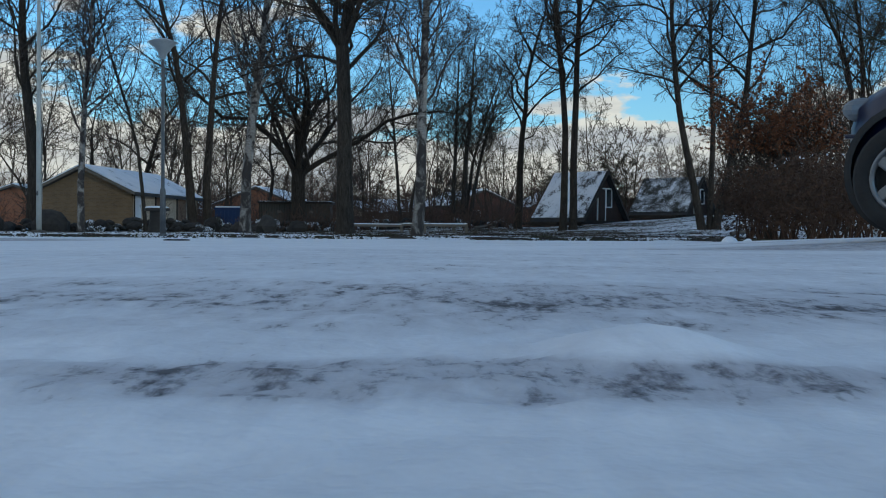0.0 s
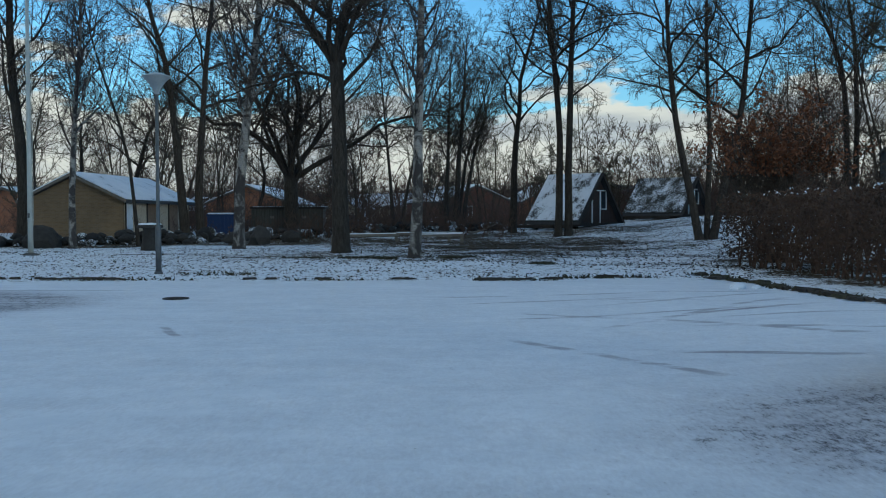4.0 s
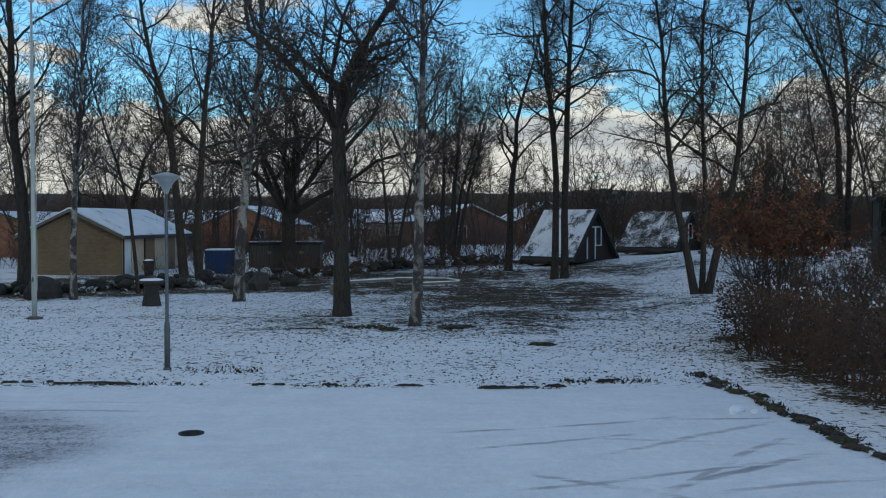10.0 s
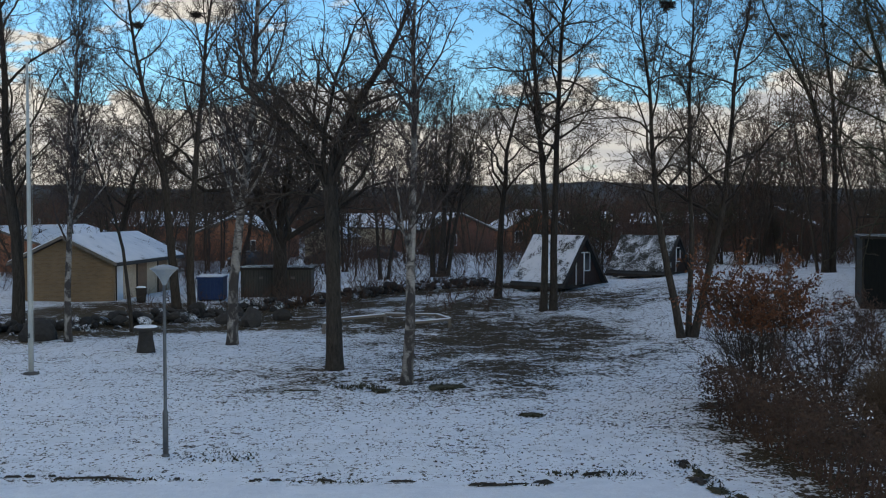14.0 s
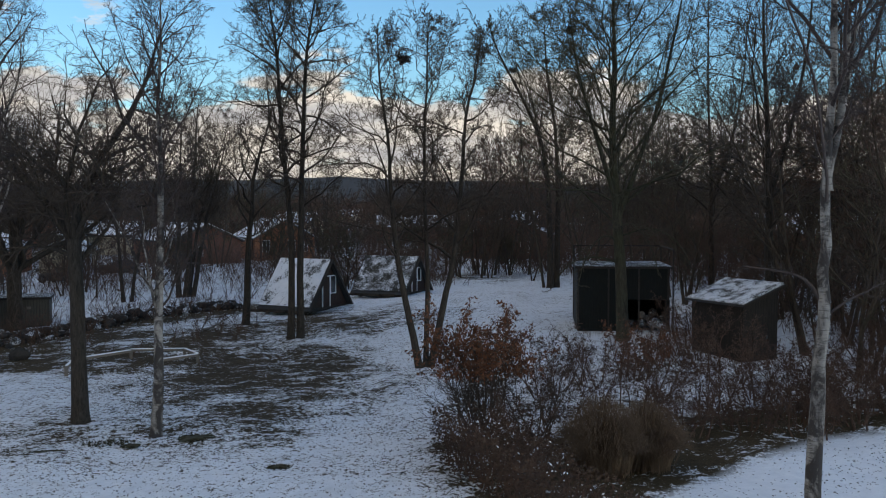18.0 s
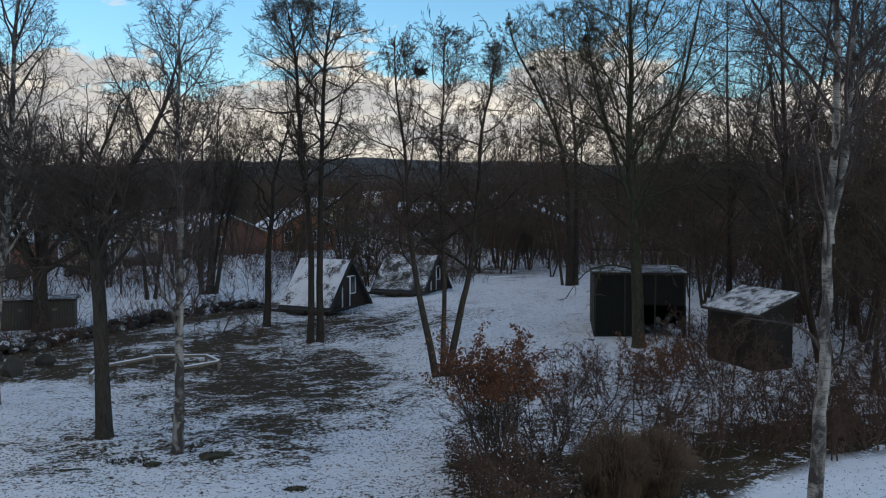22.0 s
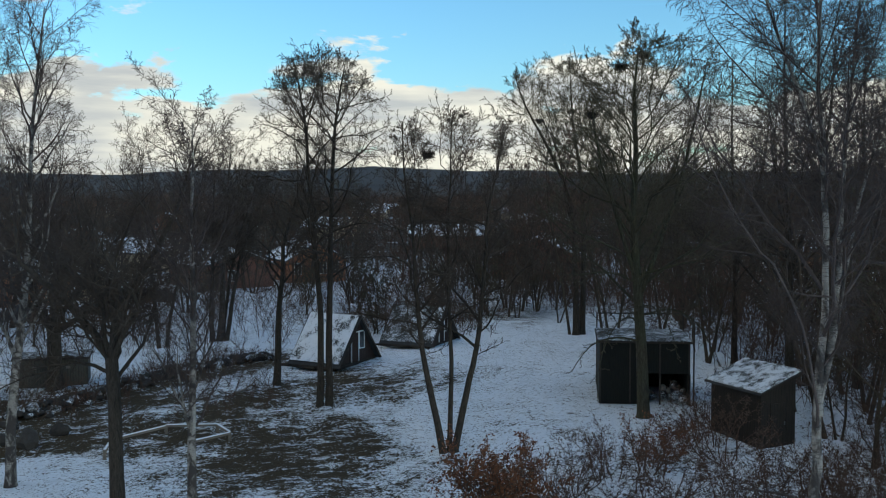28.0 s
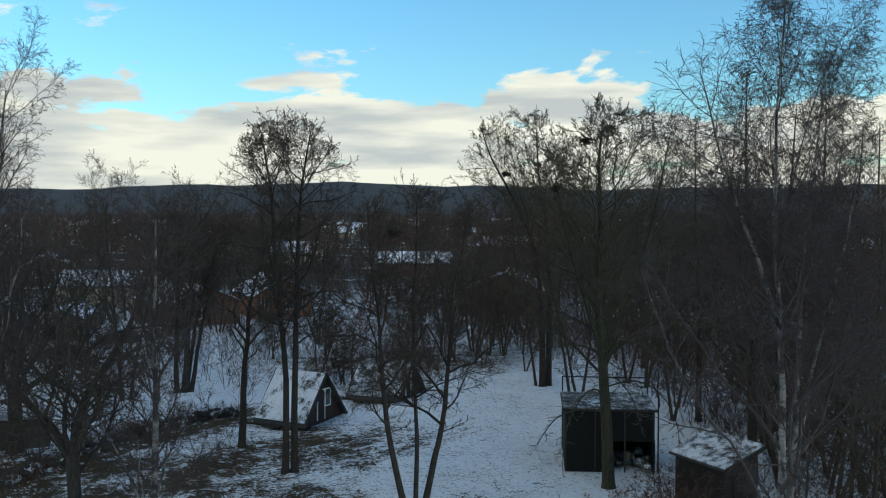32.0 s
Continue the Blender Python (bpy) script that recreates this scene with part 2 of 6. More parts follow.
M_BRICK_ORANGE = brick("brick_orange", (0.34, 0.125, 0.055), (0.41, 0.16, 0.072), (0.23, 0.16, 0.12))
M_BRICK_BROWN = brick("brick_brown", (0.15, 0.06, 0.038), (0.20, 0.08, 0.05), (0.16, 0.11, 0.09))
M_BRICK_PALE = brick("brick_pale", (0.52, 0.42, 0.27), (0.60, 0.50, 0.34), (0.45, 0.40, 0.32))
M_BOARD_PALE = boards("boards_pale", (0.42, 0.34, 0.24), (0.56, 0.47, 0.35), 0.16)
M_BOARD_BROWN = boards("boards_brown", (0.024, 0.013, 0.009), (0.052, 0.027, 0.019), 0.13)
M_BOARD_GREY = boards("boards_grey", (0.045, 0.040, 0.031), (0.085, 0.076, 0.06), 0.15)
M_BOARD_GREEN = boards("boards_green", (0.004, 0.0048, 0.0038), (0.011, 0.012, 0.009), 0.15, 1.0)
M_BOARD_SHED = boards("boards_shed", (0.016, 0.012, 0.009), (0.034, 0.026, 0.019), 0.15, 1.0)
M_WHITE = simple("white_paint", (0.62, 0.62, 0.60), (0.80, 0.80, 0.78), 3, 0.5, 0, 0.1)
M_DOOR_WHITE = simple("door_white", (0.55, 0.60, 0.66), (0.72, 0.76, 0.80), 2, 0.5, 0, 0.1)
M_DOOR_BROWN = boards("door_brown", (0.16, 0.10, 0.06), (0.24, 0.16, 0.10), 0.12)
M_ROOF_SNOW = snowy("roof_snow", (0.03, 0.03, 0.032), (0.07, 0.068, 0.065), 0.5, 0.9, 0.35)
M_HUT_SNOW = snowy("hut_roof_snow", (0.03, 0.03, 0.032), (0.08, 0.075, 0.07), 0.3, 1.1, 0.4)
M_SHED_SNOW = snowy("shed_roof_snow", (0.03, 0.028, 0.024), (0.07, 0.06, 0.05), 0.16, 2.2, 0.5)
M_ROOF_THIN = snowy("roof_thin_snow", (0.02, 0.022, 0.018), (0.06, 0.055, 0.045), 0.0, 1.6, 0.55)
M_ROOF_DARK = simple("roof_dark", (0.03, 0.03, 0.032), (0.06, 0.06, 0.06), 4, 0.9)
M_TRIM = simple("dark_trim", (0.02, 0.016, 0.013), (0.045, 0.037, 0.030), 6, 0.95)
M_STEEL = simple("galvanised_steel", (0.07, 0.075, 0.08), (0.13, 0.135, 0.14), 5, 0.55, 0.6, 0.1)
M_LAMP = simple("lamp_dome", (0.20, 0.22, 0.23), (0.30, 0.32, 0.33), 3, 0.35, 0, 0.05)
M_POLE = simple("pole_white", (0.30, 0.31, 0.29), (0.42, 0.43, 0.40), 4, 0.4, 0, 0.05)
M_CONCRETE = simple("concrete", (0.05, 0.046, 0.042), (0.10, 0.095, 0.085), 4, 0.9, 0, 0.4)
M_STONE = simple("field_stone", (0.012, 0.011, 0.010), (0.045, 0.040, 0.035), 3, 0.95, 0, 0.6, per_object=0.25, dist=0.03)
M_IRON = simple("cast_iron", (0.016, 0.016, 0.018), (0.045, 0.045, 0.048), 14, 0.6, 0.7, 0.3)
M_BLUE = simple("blue_steel", (0.006, 0.022, 0.075), (0.010, 0.036, 0.12), 2, 0.5, 0.1, 0.1)
M_WOOD = simple("weathered_wood", (0.10, 0.085, 0.07), (0.20, 0.17, 0.14), 5, 0.9, 0, 0.3, (1, 1, 1))
M_LEAF = simple("dead_leaf", (0.014, 0.011, 0.007), (0.055, 0.038, 0.021), 0.6, 0.95, 0, 0.0, local=False)
M_LEAF_COPPER = simple("copper_leaf", (0.085, 0.032, 0.013), (0.21, 0.08, 0.033), 1.2, 0.9, 0, 0.0, local=False)
M_LEAF_HEDGE = simple("hedge_leaf", (0.032, 0.019, 0.012), (0.10, 0.054, 0.031), 1.0, 0.9, 0, 0.0, local=False)
M_STEM = simple("dry_stem", (0.085, 0.055, 0.034), (0.20, 0.135, 0.082), 2, 0.95, 0, 0.0, local=False)
M_GRASS = simple("winter_grass", (0.020, 0.019, 0.009), (0.060, 0.054, 0.026), 3, 0.95, 0, 0.2, local=False)
M_SOIL = simple("soil", (0.022, 0.018, 0.014), (0.055, 0.046, 0.036), 5, 1, 0, 0.5, local=False)
M_PAINT = simple("car_paint_navy", (0.004, 0.006, 0.028), (0.005, 0.008, 0.036), 1.5, 0.3, 0.0, 0.02)
M_RUBBER = simple("rubber", (0.012, 0.012, 0.012), (0.025, 0.025, 0.025), 8, 0.85)
M_ALLOY = simple("alloy", (0.16, 0.165, 0.17), (0.24, 0.245, 0.25), 8, 0.35, 0.8, 0.05)
M_CAR_GREY = simple("car_paint_dark", (0.02, 0.022, 0.026), (0.035, 0.037, 0.04), 2, 0.35, 0.2, 0.02)
M_CAR_RED = simple("car_paint_maroon", (0.06, 0.012, 0.012), (0.08, 0.016, 0.016), 2, 0.35, 0.1, 0.02)


def glass(name, tint, rough=0.08):
    n = Nodes(name, rough, 0, 0.8)
    n.color(n.ramp(n.noise(1.5, 2), (0.3, tint), (0.7, tuple(c * 1.5 for c in tint))))
    return n.mat


M_GLASS = glass("window_glass", (0.03, 0.035, 0.04))
M_HEADLIGHT = glass("headlight_glass", (0.12, 0.13, 0.14), 0.15)


def ground_material():
    """Snow over asphalt on the yard, over leaves and grass on the lawn, thin over soil under the trees."""
    n = Nodes("snow_ground", 0.8, 0, 0.12)
    s = n.t.nodes.new("ShaderNodeSeparateXYZ")
    n.link(n.geo.outputs["Position"], s.inputs[0])
    x, y = s.outputs["X"], s.outputs["Y"]
    big, mid, fine = n.noise(0.35, 5, 0.6), n.noise(2.2, 6, 0.65), n.noise(19, 4, 0.7)
    streak = n.noise(1.0, 5, 0.6, n.where((0.45, 2.6, 1)), 0.7)

    def worn_map(name, wave):
        """A wear map laid on the ground's points, its edge broken by noise."""
        a = n.t.nodes.new("ShaderNodeAttribute")
        a.attribute_name = name
        f = a.outputs["Fac"]
        return n.math("ADD", f, n.math("MULTIPLY", n.math("SUBTRACT", big, 0.5), n.math("MULTIPLY", n.ramp(f, (0.0, 0.0), (0.3, 1.0)), wave)), True)

    snow = n.ramp(mid, (0.3, (0.68, 0.72, 0.77)), (0.7, (0.82, 0.85, 0.89)))
    # yard: compacted snow, thin and grey where wheels turned, with specks of asphalt and a few tyre tracks
    asphalt = n.ramp(fine, (0.35, (0.035, 0.034, 0.038)), (0.7, (0.11, 0.108, 0.118)))
    blotch, patch, crumb = n.noise(10.0, 5, 0.62, n.where((1.0, 0.6, 1)), 0.4), n.noise(1.1, 3, 0.5), n.noise(46, 4, 0.6, n.where((1.0, 0.32, 1)), 0.3)
    grit = n.noise(130, 3, 0.65, n.where((1.0, 0.45, 1)))

    def track(ax, ay, bx, by, width, strength):
        run = math.hypot(bx - ax, by - ay)
        ux, uy = (bx - ax) / run, (by - ay) / run
        sx, sy = n.math("SUBTRACT", x, ax), n.math("SUBTRACT", y, ay)
        along = n.math("ADD", n.math("MULTIPLY", sx, ux), n.math("MULTIPLY", sy, uy))
        across = n.math("ABSOLUTE", n.math("ADD", n.math("SUBTRACT", n.math("MULTIPLY", sy, ux), n.math("MULTIPLY", sx, uy)), n.math("MULTIPLY", n.math("SUBTRACT", big, 0.5), 0.5)))
        line = n.math("MULTIPLY", n.ramp(n.math("DIVIDE", across, width * 0.75), (0.45, strength), (1.0, 0.0)), n.ramp(streak, (0.42, 0.25), (0.58, 1.25)))
        ends = n.math("MULTIPLY", n.ramp(n.math("DIVIDE", along, run), (0.0, 0.0), (0.12, 1.0)), n.ramp(n.math("DIVIDE", along, run), (0.85, 1.0), (1.0, 0.0)))
        return n.math("MULTIPLY", line, ends)

    scraped = worn_map("scraped", 0.6)
    tracks = track(2.9, 12.17, 5.4, 13.9, 0.14, 1.0)
    for row in ((2.4, 13.8, 5.5, 16.1, 0.13, 1.0), (1.2, 12.2, 4.6, 13.4, 0.1, 0.9), (3.0, 11.4, 5.2, 10.2, 0.12, 0.9), (0.4, 15.2, 4.6, 16.6, 0.1, 0.8), (2.2, 9.6, 4.2, 8.6, 0.13, 0.9), (1.2, 10.4, 2.6, 8.0, 0.12, 0.7), (2.4, 15.0, 5.3, 14.4, 0.1, 0.7), (0.9, 14.3, 3.4, 15.3, 0.1, 0.9), (2.9, 12.2, 4.4, 9.9, 0.13, 0.8), (1.5, 13.0, 3.0, 12.1, 0.12, 0.9), (3.6, 16.2, 5.6, 16.3, 0.1, 0.7), (3.4, 12.0, 5.8, 12.6, 0.12, 0.6),
                (2.0, 10.9, 5.5, 15.2, 0.12, 0.6), (-2.1, 11.6, -1.7, 10.6, 0.09, 0.8), (-9.0, 17.9, -3.5, 17.6, 0.12, 0.6), (-9.0, 17.1, -4.0, 16.9, 0.12, 0.6)):
        tracks = n.math("MAXIMUM", tracks, track(*row))
    wear = n.math("ADD", n.math("MULTIPLY", scraped, 0.14), n.math("MULTIPLY", tracks, 0.26))
    soft = n.math("ADD", n.math("ADD", n.math("ADD", n.math("MULTIPLY", blotch, 0.28), n.math("MULTIPLY", crumb, 0.30)), n.math("MULTIPLY", patch, 0.22)), n.math("ADD", n.math("MULTIPLY", streak, 0.2), wear))
    thin = n.math("MULTIPLY", n.ramp(soft, (0.45, 0.0), (0.68, 0.8)), n.math("ADD", n.math("MULTIPLY", n.math("MAXIMUM", scraped, tracks), 0.6), 0.5))
    yard = n.mix(thin, snow, (0.35, 0.35, 0.385))
    hard = n.math("ADD", n.math("ADD", n.math("MULTIPLY", grit, 0.24), n.math("ADD", n.math("MULTIPLY", blotch, 0.24), n.math("MULTIPLY", crumb, 0.32))), n.math("ADD", n.math("MULTIPLY", streak, 0.2), n.math("SUBTRACT", n.math("ADD", n.math("MULTIPLY", scraped, 0.11), n.math("MULTIPLY", tracks, 0.05)), 0.012)))
    yard = n.mix(n.ramp(hard, (0.60, 0.0), (0.68, 0.9)), yard, asphalt)
    # lawn: leaves and grass through thin snow
    litter = n.ramp(n.noise(31, 3, 0.7), (0.35, (0.014, 0.011, 0.005)), (0.5, (0.046, 0.034, 0.017)), (0.7, (0.13, 0.088, 0.044)))
    bare = n.math("MULTIPLY", worn_map("bare", 1.2), 1.3)
    clump = n.noise(1.0, 5, 0.75, n.where((0.8, 1.2, 1)), 0.8)
    bare = n.math("MULTIPLY", bare, n.ramp(clump, (0.38, 0.4), (0.60, 1.3)))
    speck = n.math("ADD", n.math("ADD", n.math("MULTIPLY", n.noise(6.0, 4, 0.72, None, 0.5), 0.38), n.math("MULTIPLY", n.noise(13.0, 3, 0.75, None, 0.6), 0.30)), n.math("ADD", n.math("MULTIPLY", mid, 0.19), n.math("MULTIPLY", big, 0.14)))
    lawn_mask = n.ramp(n.math("ADD", speck, n.math("MULTIPLY", bare, 0.107)), (0.548, 0.0), (0.560, 1.0))
    grassy = n.math("MULTIPLY", n.ramp(n.math("ADD", clump, n.math("MULTIPLY", bare, 0.16)), (0.46, 0.0), (0.74, 1.0)), 0.22)
    lawn = n.mix(lawn_mask, n.mix(grassy, snow, n.ramp(mid, (0.35, (0.20, 0.19, 0.13)), (0.65, (0.36, 0.35, 0.29)))), litter)
    # far woods: scrub, with snow between
    scrub = n.mix(n.ramp(n.noise(0.09, 6, 0.65), (0.33, 0.0), (0.46, 1.0)), snow, n.ramp(n.noise(0.6, 4), (0.3, (0.025, 0.020, 0.016)), (0.7, (0.06, 0.046, 0.036))))
    edge = n.math("ADD", y, n.math("MULTIPLY", n.math("SUBTRACT", mid, 0.5), 0.5))
    here = n.ramp(n.math("MULTIPLY", n.math("SUBTRACT", edge, 18.9), 1.0), (0.0, 0.0), (0.5, 1.0))
    right = n.ramp(n.math("SUBTRACT", n.math("ADD", x, n.math("MULTIPLY", n.math("SUBTRACT", mid, 0.5), 0.5)), 5.7), (0.0, 0.0), (0.4, 1.0))
    kerb_y = n.math("MINIMUM", n.math("ADD", n.math("MULTIPLY", x, 0.587), 14.0), 25.2)
    drive = n.math("MULTIPLY", n.ramp(n.math("SUBTRACT", x, 10.4), (0.0, 0.0), (0.8, 1.0)), n.ramp(n.math("SUBTRACT", kerb_y, edge), (0.0, 0.0), (0.9, 1.0)))
    lawn = n.mix(n.math("MULTIPLY", drive, 0.93), lawn, snow)
    c = n.mix(n.math("MAXIMUM", here, n.math("MULTIPLY", right, n.ramp(y, (0.0, 1.0), (1.0, 1.0)))), yard, lawn)
    c = n.mix(n.ramp(n.math("MULTIPLY", n.math("SUBTRACT", edge, 120), 0.01), (0.0, 0.0), (0.6, 1.0)), c, scrub)
    wood = worn_map("wood_floor", 1.0)
    brush = n.mix(n.ramp(n.math("ADD", mid, n.math("MULTIPLY", big, 0.3)), (0.55, 0.0), (0.66, 1.0)), n.ramp(fine, (0.3, (0.022, 0.017, 0.013)), (0.7, (0.06, 0.045, 0.034))), snow)
    c = n.mix(wood, c, brush)
    n.color(c)
    relief = n.math("ADD", n.math("MULTIPLY", mid, 0.6), n.math("ADD", n.math("MULTIPLY", fine, 0.15), n.math("MULTIPLY", streak, 0.25)))
    n.bump(relief, 0.5, 0.04)
    return n.mat


M_GROUND = ground_material()


# ---- building helpers ----
def part(name, bm, material, parent=None, label=""):
    """Link a bmesh as one mesh object under a thing or a part."""
    me = bpy.data.meshes.new(name)
    bm.to_mesh(me)
    bm.free()
    me.materials.append(material)
    ob = new(name, me)
    ob.parent = parent
    if label:
        tagged(ob, label)
    return ob


def fast_mesh(name, verts, quads, material, smooth=True):
    """A mesh from arrays of corners and of four-cornered faces."""
    me = bpy.data.meshes.new(name)
    verts, quads = np.asarray(verts, np.float32).reshape(-1, 3), np.asarray(quads, np.int32).reshape(-1, 4)
    me.vertices.add(len(verts))
    me.vertices.foreach_set("co", verts.ravel())
    me.loops.add(quads.size)
    me.loops.foreach_set("vertex_index", quads.ravel())
    me.polygons.add(len(quads))
    me.polygons.foreach_set("loop_start", np.arange(0, quads.size, 4, dtype=np.int32))
    me.polygons.foreach_set("use_smooth", np.full(len(quads), smooth))
    me.update(calc_edges=True)
    me.materials.append(material)
    return me


def tris_mesh(name, verts, tris, material):
    me = bpy.data.meshes.new(name)
    verts, tris = np.asarray(verts, np.float32).reshape(-1, 3), np.asarray(tris, np.int32).reshape(-1, 3)
    me.vertices.add(len(verts))
    me.vertices.foreach_set("co", verts.ravel())
    me.loops.add(tris.size)
    me.loops.foreach_set("vertex_index", tris.ravel())
    me.polygons.add(len(tris))
    me.polygons.foreach_set("loop_start", np.arange(0, tris.size, 3, dtype=np.int32))
    me.update(calc_edges=True)
    me.materials.append(material)
    return me


def thing(name, x, y, z, turn=0.0, label="", category="", group="", kind=""):
    ob = new(name)
    ob.matrix_world = pose(x, y, z, 0, 0, turn)
    return tagged(ob, label, category, group, kind)


def box(bm, x0, x1, y0, y1, z0, z1, bevel=0.0):
    r = bmesh.ops.create_cube(bm, size=1.0)
    for v in r["verts"]:
        v.co = Vector(((x0 + x1) / 2 + v.co.x * (x1 - x0), (y0 + y1) / 2 + v.co.y * (y1 - y0), (z0 + z1) / 2 + v.co.z * (z1 - z0)))
    if bevel:
        edges = {e for v in r["verts"] for e in v.link_edges}
        bmesh.ops.bevel(bm, geom=list(edges), offset=bevel, segments=2, affect="EDGES", profile=0.5)
    return bm


def one_box(name, dims, material, parent, label="", bevel=0.01):
    return part(name, box(bmesh.new(), *dims, bevel), material, parent, label)


def prism(name, outline, y0, y1, material, parent, label="", axis="y"):
    """An outline in (x, z), drawn out along y."""
    bm = bmesh.new()
    ring = [[bm.verts.new((a, y, b)) for a, b in outline] for y in (y0, y1)]
    bm.faces.new(ring[0][::-1])
    bm.faces.new(ring[1])
    for i in range(len(outline)):
        j = (i + 1) % len(outline)
        bm.faces.new((ring[0][i], ring[0][j], ring[1][j], ring[1][i]))
    bmesh.ops.recalc_face_normals(bm, faces=bm.faces)
    return part(name, bm, material, parent, label)


def lathe(name, rings, material, parent, label="", sides=20):
    """A round body from rows of (radius, z)."""
    a = np.linspace(0, 2 * np.pi, sides, endpoint=False)
    v = np.concatenate([np.stack([r * np.cos(a), r * np.sin(a), np.full(sides, z)], 1) for r, z in rings])
    q = [[k * sides + i, k * sides + (i + 1) % sides, (k + 1) * sides + (i + 1) % sides, (k + 1) * sides + i] for k in range(len(rings) - 1) for i in range(sides)]
    ob = new(name, fast_mesh(name, v, q, material))
    ob.parent = parent
    if label:
        tagged(ob, label)
    return ob


def smooth_step(a, b, x):
    t = np.clip((x - a) / (b - a), 0, 1)
    return t * t * (3 - 2 * t)


def ground_z(x, y):
    """Height of the ground: a crowned yard, and a lawn that climbs towards the huts."""
    z = 0.85 * smooth_step(4, 18, x) * smooth_step(26, 46, y) * (1 - smooth_step(70, 100, y)) + 0.35 * smooth_step(40, 60, y) * smooth_step(-14, 4, x) * (1 - smooth_step(300, 500, y))
    z = z + 0.10 * (1 - smooth_step(2.5, 15, y)) + 0.11 * smooth_step(2.0, 5, x) * (1 - smooth_step(9, 18, y))
    return z


def gz(x, y):
    return float(ground_z(np.float64(x), np.float64(y)))


# ---- ground ----
def spread(lo, hi, centre, fine, growth):
    """Grid lines that lie close round a centre and wide far off."""
    out, step, at = [centre], fine, centre
    while at < hi:
        at += step
        out.append(min(at, hi))
        step *= growth
    step, at = fine, centre
    while at > lo:
        at -= step
        out.insert(0, max(at, lo))
        step *= growth
    return np.array(out)


def build_ground():
    xs, ys = spread(-3500, 3500, 1.04, 0.011, 1.047), spread(-1500, 3800, 1.72, 0.011, 1.043)
    gx, gy = np.meshgrid(xs, ys)
    z = ground_z(gx, gy)
    rng = np.random.RandomState(3)
    near = np.exp(-((gx - 1) ** 2 + (gy - 2) ** 2) / 90.0)
    for k in range(26):
        w, a, ph = 2.0 * 1.19 ** k, rng.uniform(0, 6.28), rng.uniform(0, 6.28, 2)
        z += (near * 0.0030 / (1 + 0.5 * k) * np.sin(w * (gx * np.cos(a) + gy * np.sin(a)) + ph[0] + 1.3 * np.sin(0.6 * w * gx + ph[1])))
    z += 0.015 * np.exp(-((np.abs(gx - 1.088) / 0.045) ** 2.4 + (np.abs(gy - 1.85) / 0.045) ** 2.4))
    for k in range(14):
        w, a, ph = 60 * 1.14 ** k, rng.uniform(0, 6.28), rng.uniform(0, 6.28, 2)
        z += np.exp(-((gx - 1) ** 2 + (gy - 1.8) ** 2) / 1.5) * 0.0003 * np.sin(w * (gx * np.cos(a) + gy * np.sin(a)) + ph[0] + 1.5 * np.sin(0.5 * w * gx + ph[1]))
    far = np.sqrt(gx ** 2 + gy ** 2)
    lawn = smooth_step(19, 22, gy) * (1 - smooth_step(60, 90, far))
    z += lawn * 0.05 * np.sin(0.9 * gx + 0.4 * gy) * np.sin(0.7 * gy - 0.3 * gx)
    def blob(cx, cy, rx, ry, soft=1.0):
        return 1 - smooth_step(1 - 0.5 * soft, 1.0, np.hypot((gx - cx) / rx, (gy - cy) / ry))

    def strip(ax, ay, bx, by, width):
        run = math.hypot(bx - ax, by - ay)
        f = np.clip(((gx - ax) * (bx - ax) + (gy - ay) * (by - ay)) / run ** 2, 0, 1)
        return 1 - smooth_step(0.4 * width, width, np.hypot(gx - ax - f * (bx - ax), gy - ay - f * (by - ay)))

    bare = [blob(-2.0, 46.0, 7.5, 7.0, 1.6) * 0.8, blob(3.4, 41.5, 8.0, 13.5, 1.8) * 0.95, blob(2.4, 32.5, 3.6, 7.5, 1.7) * 0.7, blob(-1.2, 31.5, 8.0, 5.5, 1.8) * 0.45, blob(-5.5, 54, 10, 6.5, 1.5) * 0.85, blob(9.5, 22, 3.6, 9.0) * 0.7,
            blob(16.5, 24.9, 7.5, 2.6, 0.9) * 1.0, blob(18, 30.5, 13, 7.5, 0.9) * 0.25, blob(25, 84, 24, 15, 1.3) * 0.65, blob(8.0, 54, 9, 8, 1.6) * 0.65, blob(-8.5, 48.5, 7.5, 5.5, 1.4) * 0.6, blob(-19, 47.5, 9, 5.5, 1.2) * 0.7, blob(-15.5, 51, 7, 7, 1.0)]
    bare += [strip(*row) for row in ((-24, 41.0, -14.5, 43.6, 3.0), (-17.0, 40.8, -5.0, 46.5, 2.6), (-15.5, 43.0, -8.0, 51.5, 3.6), (-9.0, 50.0, -1.5, 60.5, 3.8), (-3.0, 58.5, 6.0, 65.0, 3.2), (-4.0, 46.5, 3.0, 52.0, 3.0), (11.0, 22.6, 18.6, 27.0, 2.8), (18.6, 27.0, 30.0, 28.0, 2.8))]
    maps = {"bare": np.max(bare, axis=0),
            "scraped": np.max([blob(-6.8, 14.4, 3.6, 3.2, 0.9) * 1.25, blob(3.4, 6.3, 2.3, 2.0, 1.3) * 1.0, blob(1.0, 1.755, 0.36, 0.10, 1.5) * 1.4, blob(1.0, 2.3, 1.6, 0.55, 1.6) * 0.8, blob(1.6, 4.0, 3.0, 2.4, 1.6) * 0.35], axis=0) * (1 - blob(1.088, 1.85, 0.075, 0.07, 0.7)),
            "wood_floor": np.max([blob(42, 74, 19, 26, 1.2), blob(38, 42, 11, 16, 1.2), blob(30, 98, 40, 14, 1.3) * 0.8, blob(-26, 76, 10, 12, 1.5)], axis=0)}
    v = np.stack([gx, gy, z], -1).reshape(-1, 3)
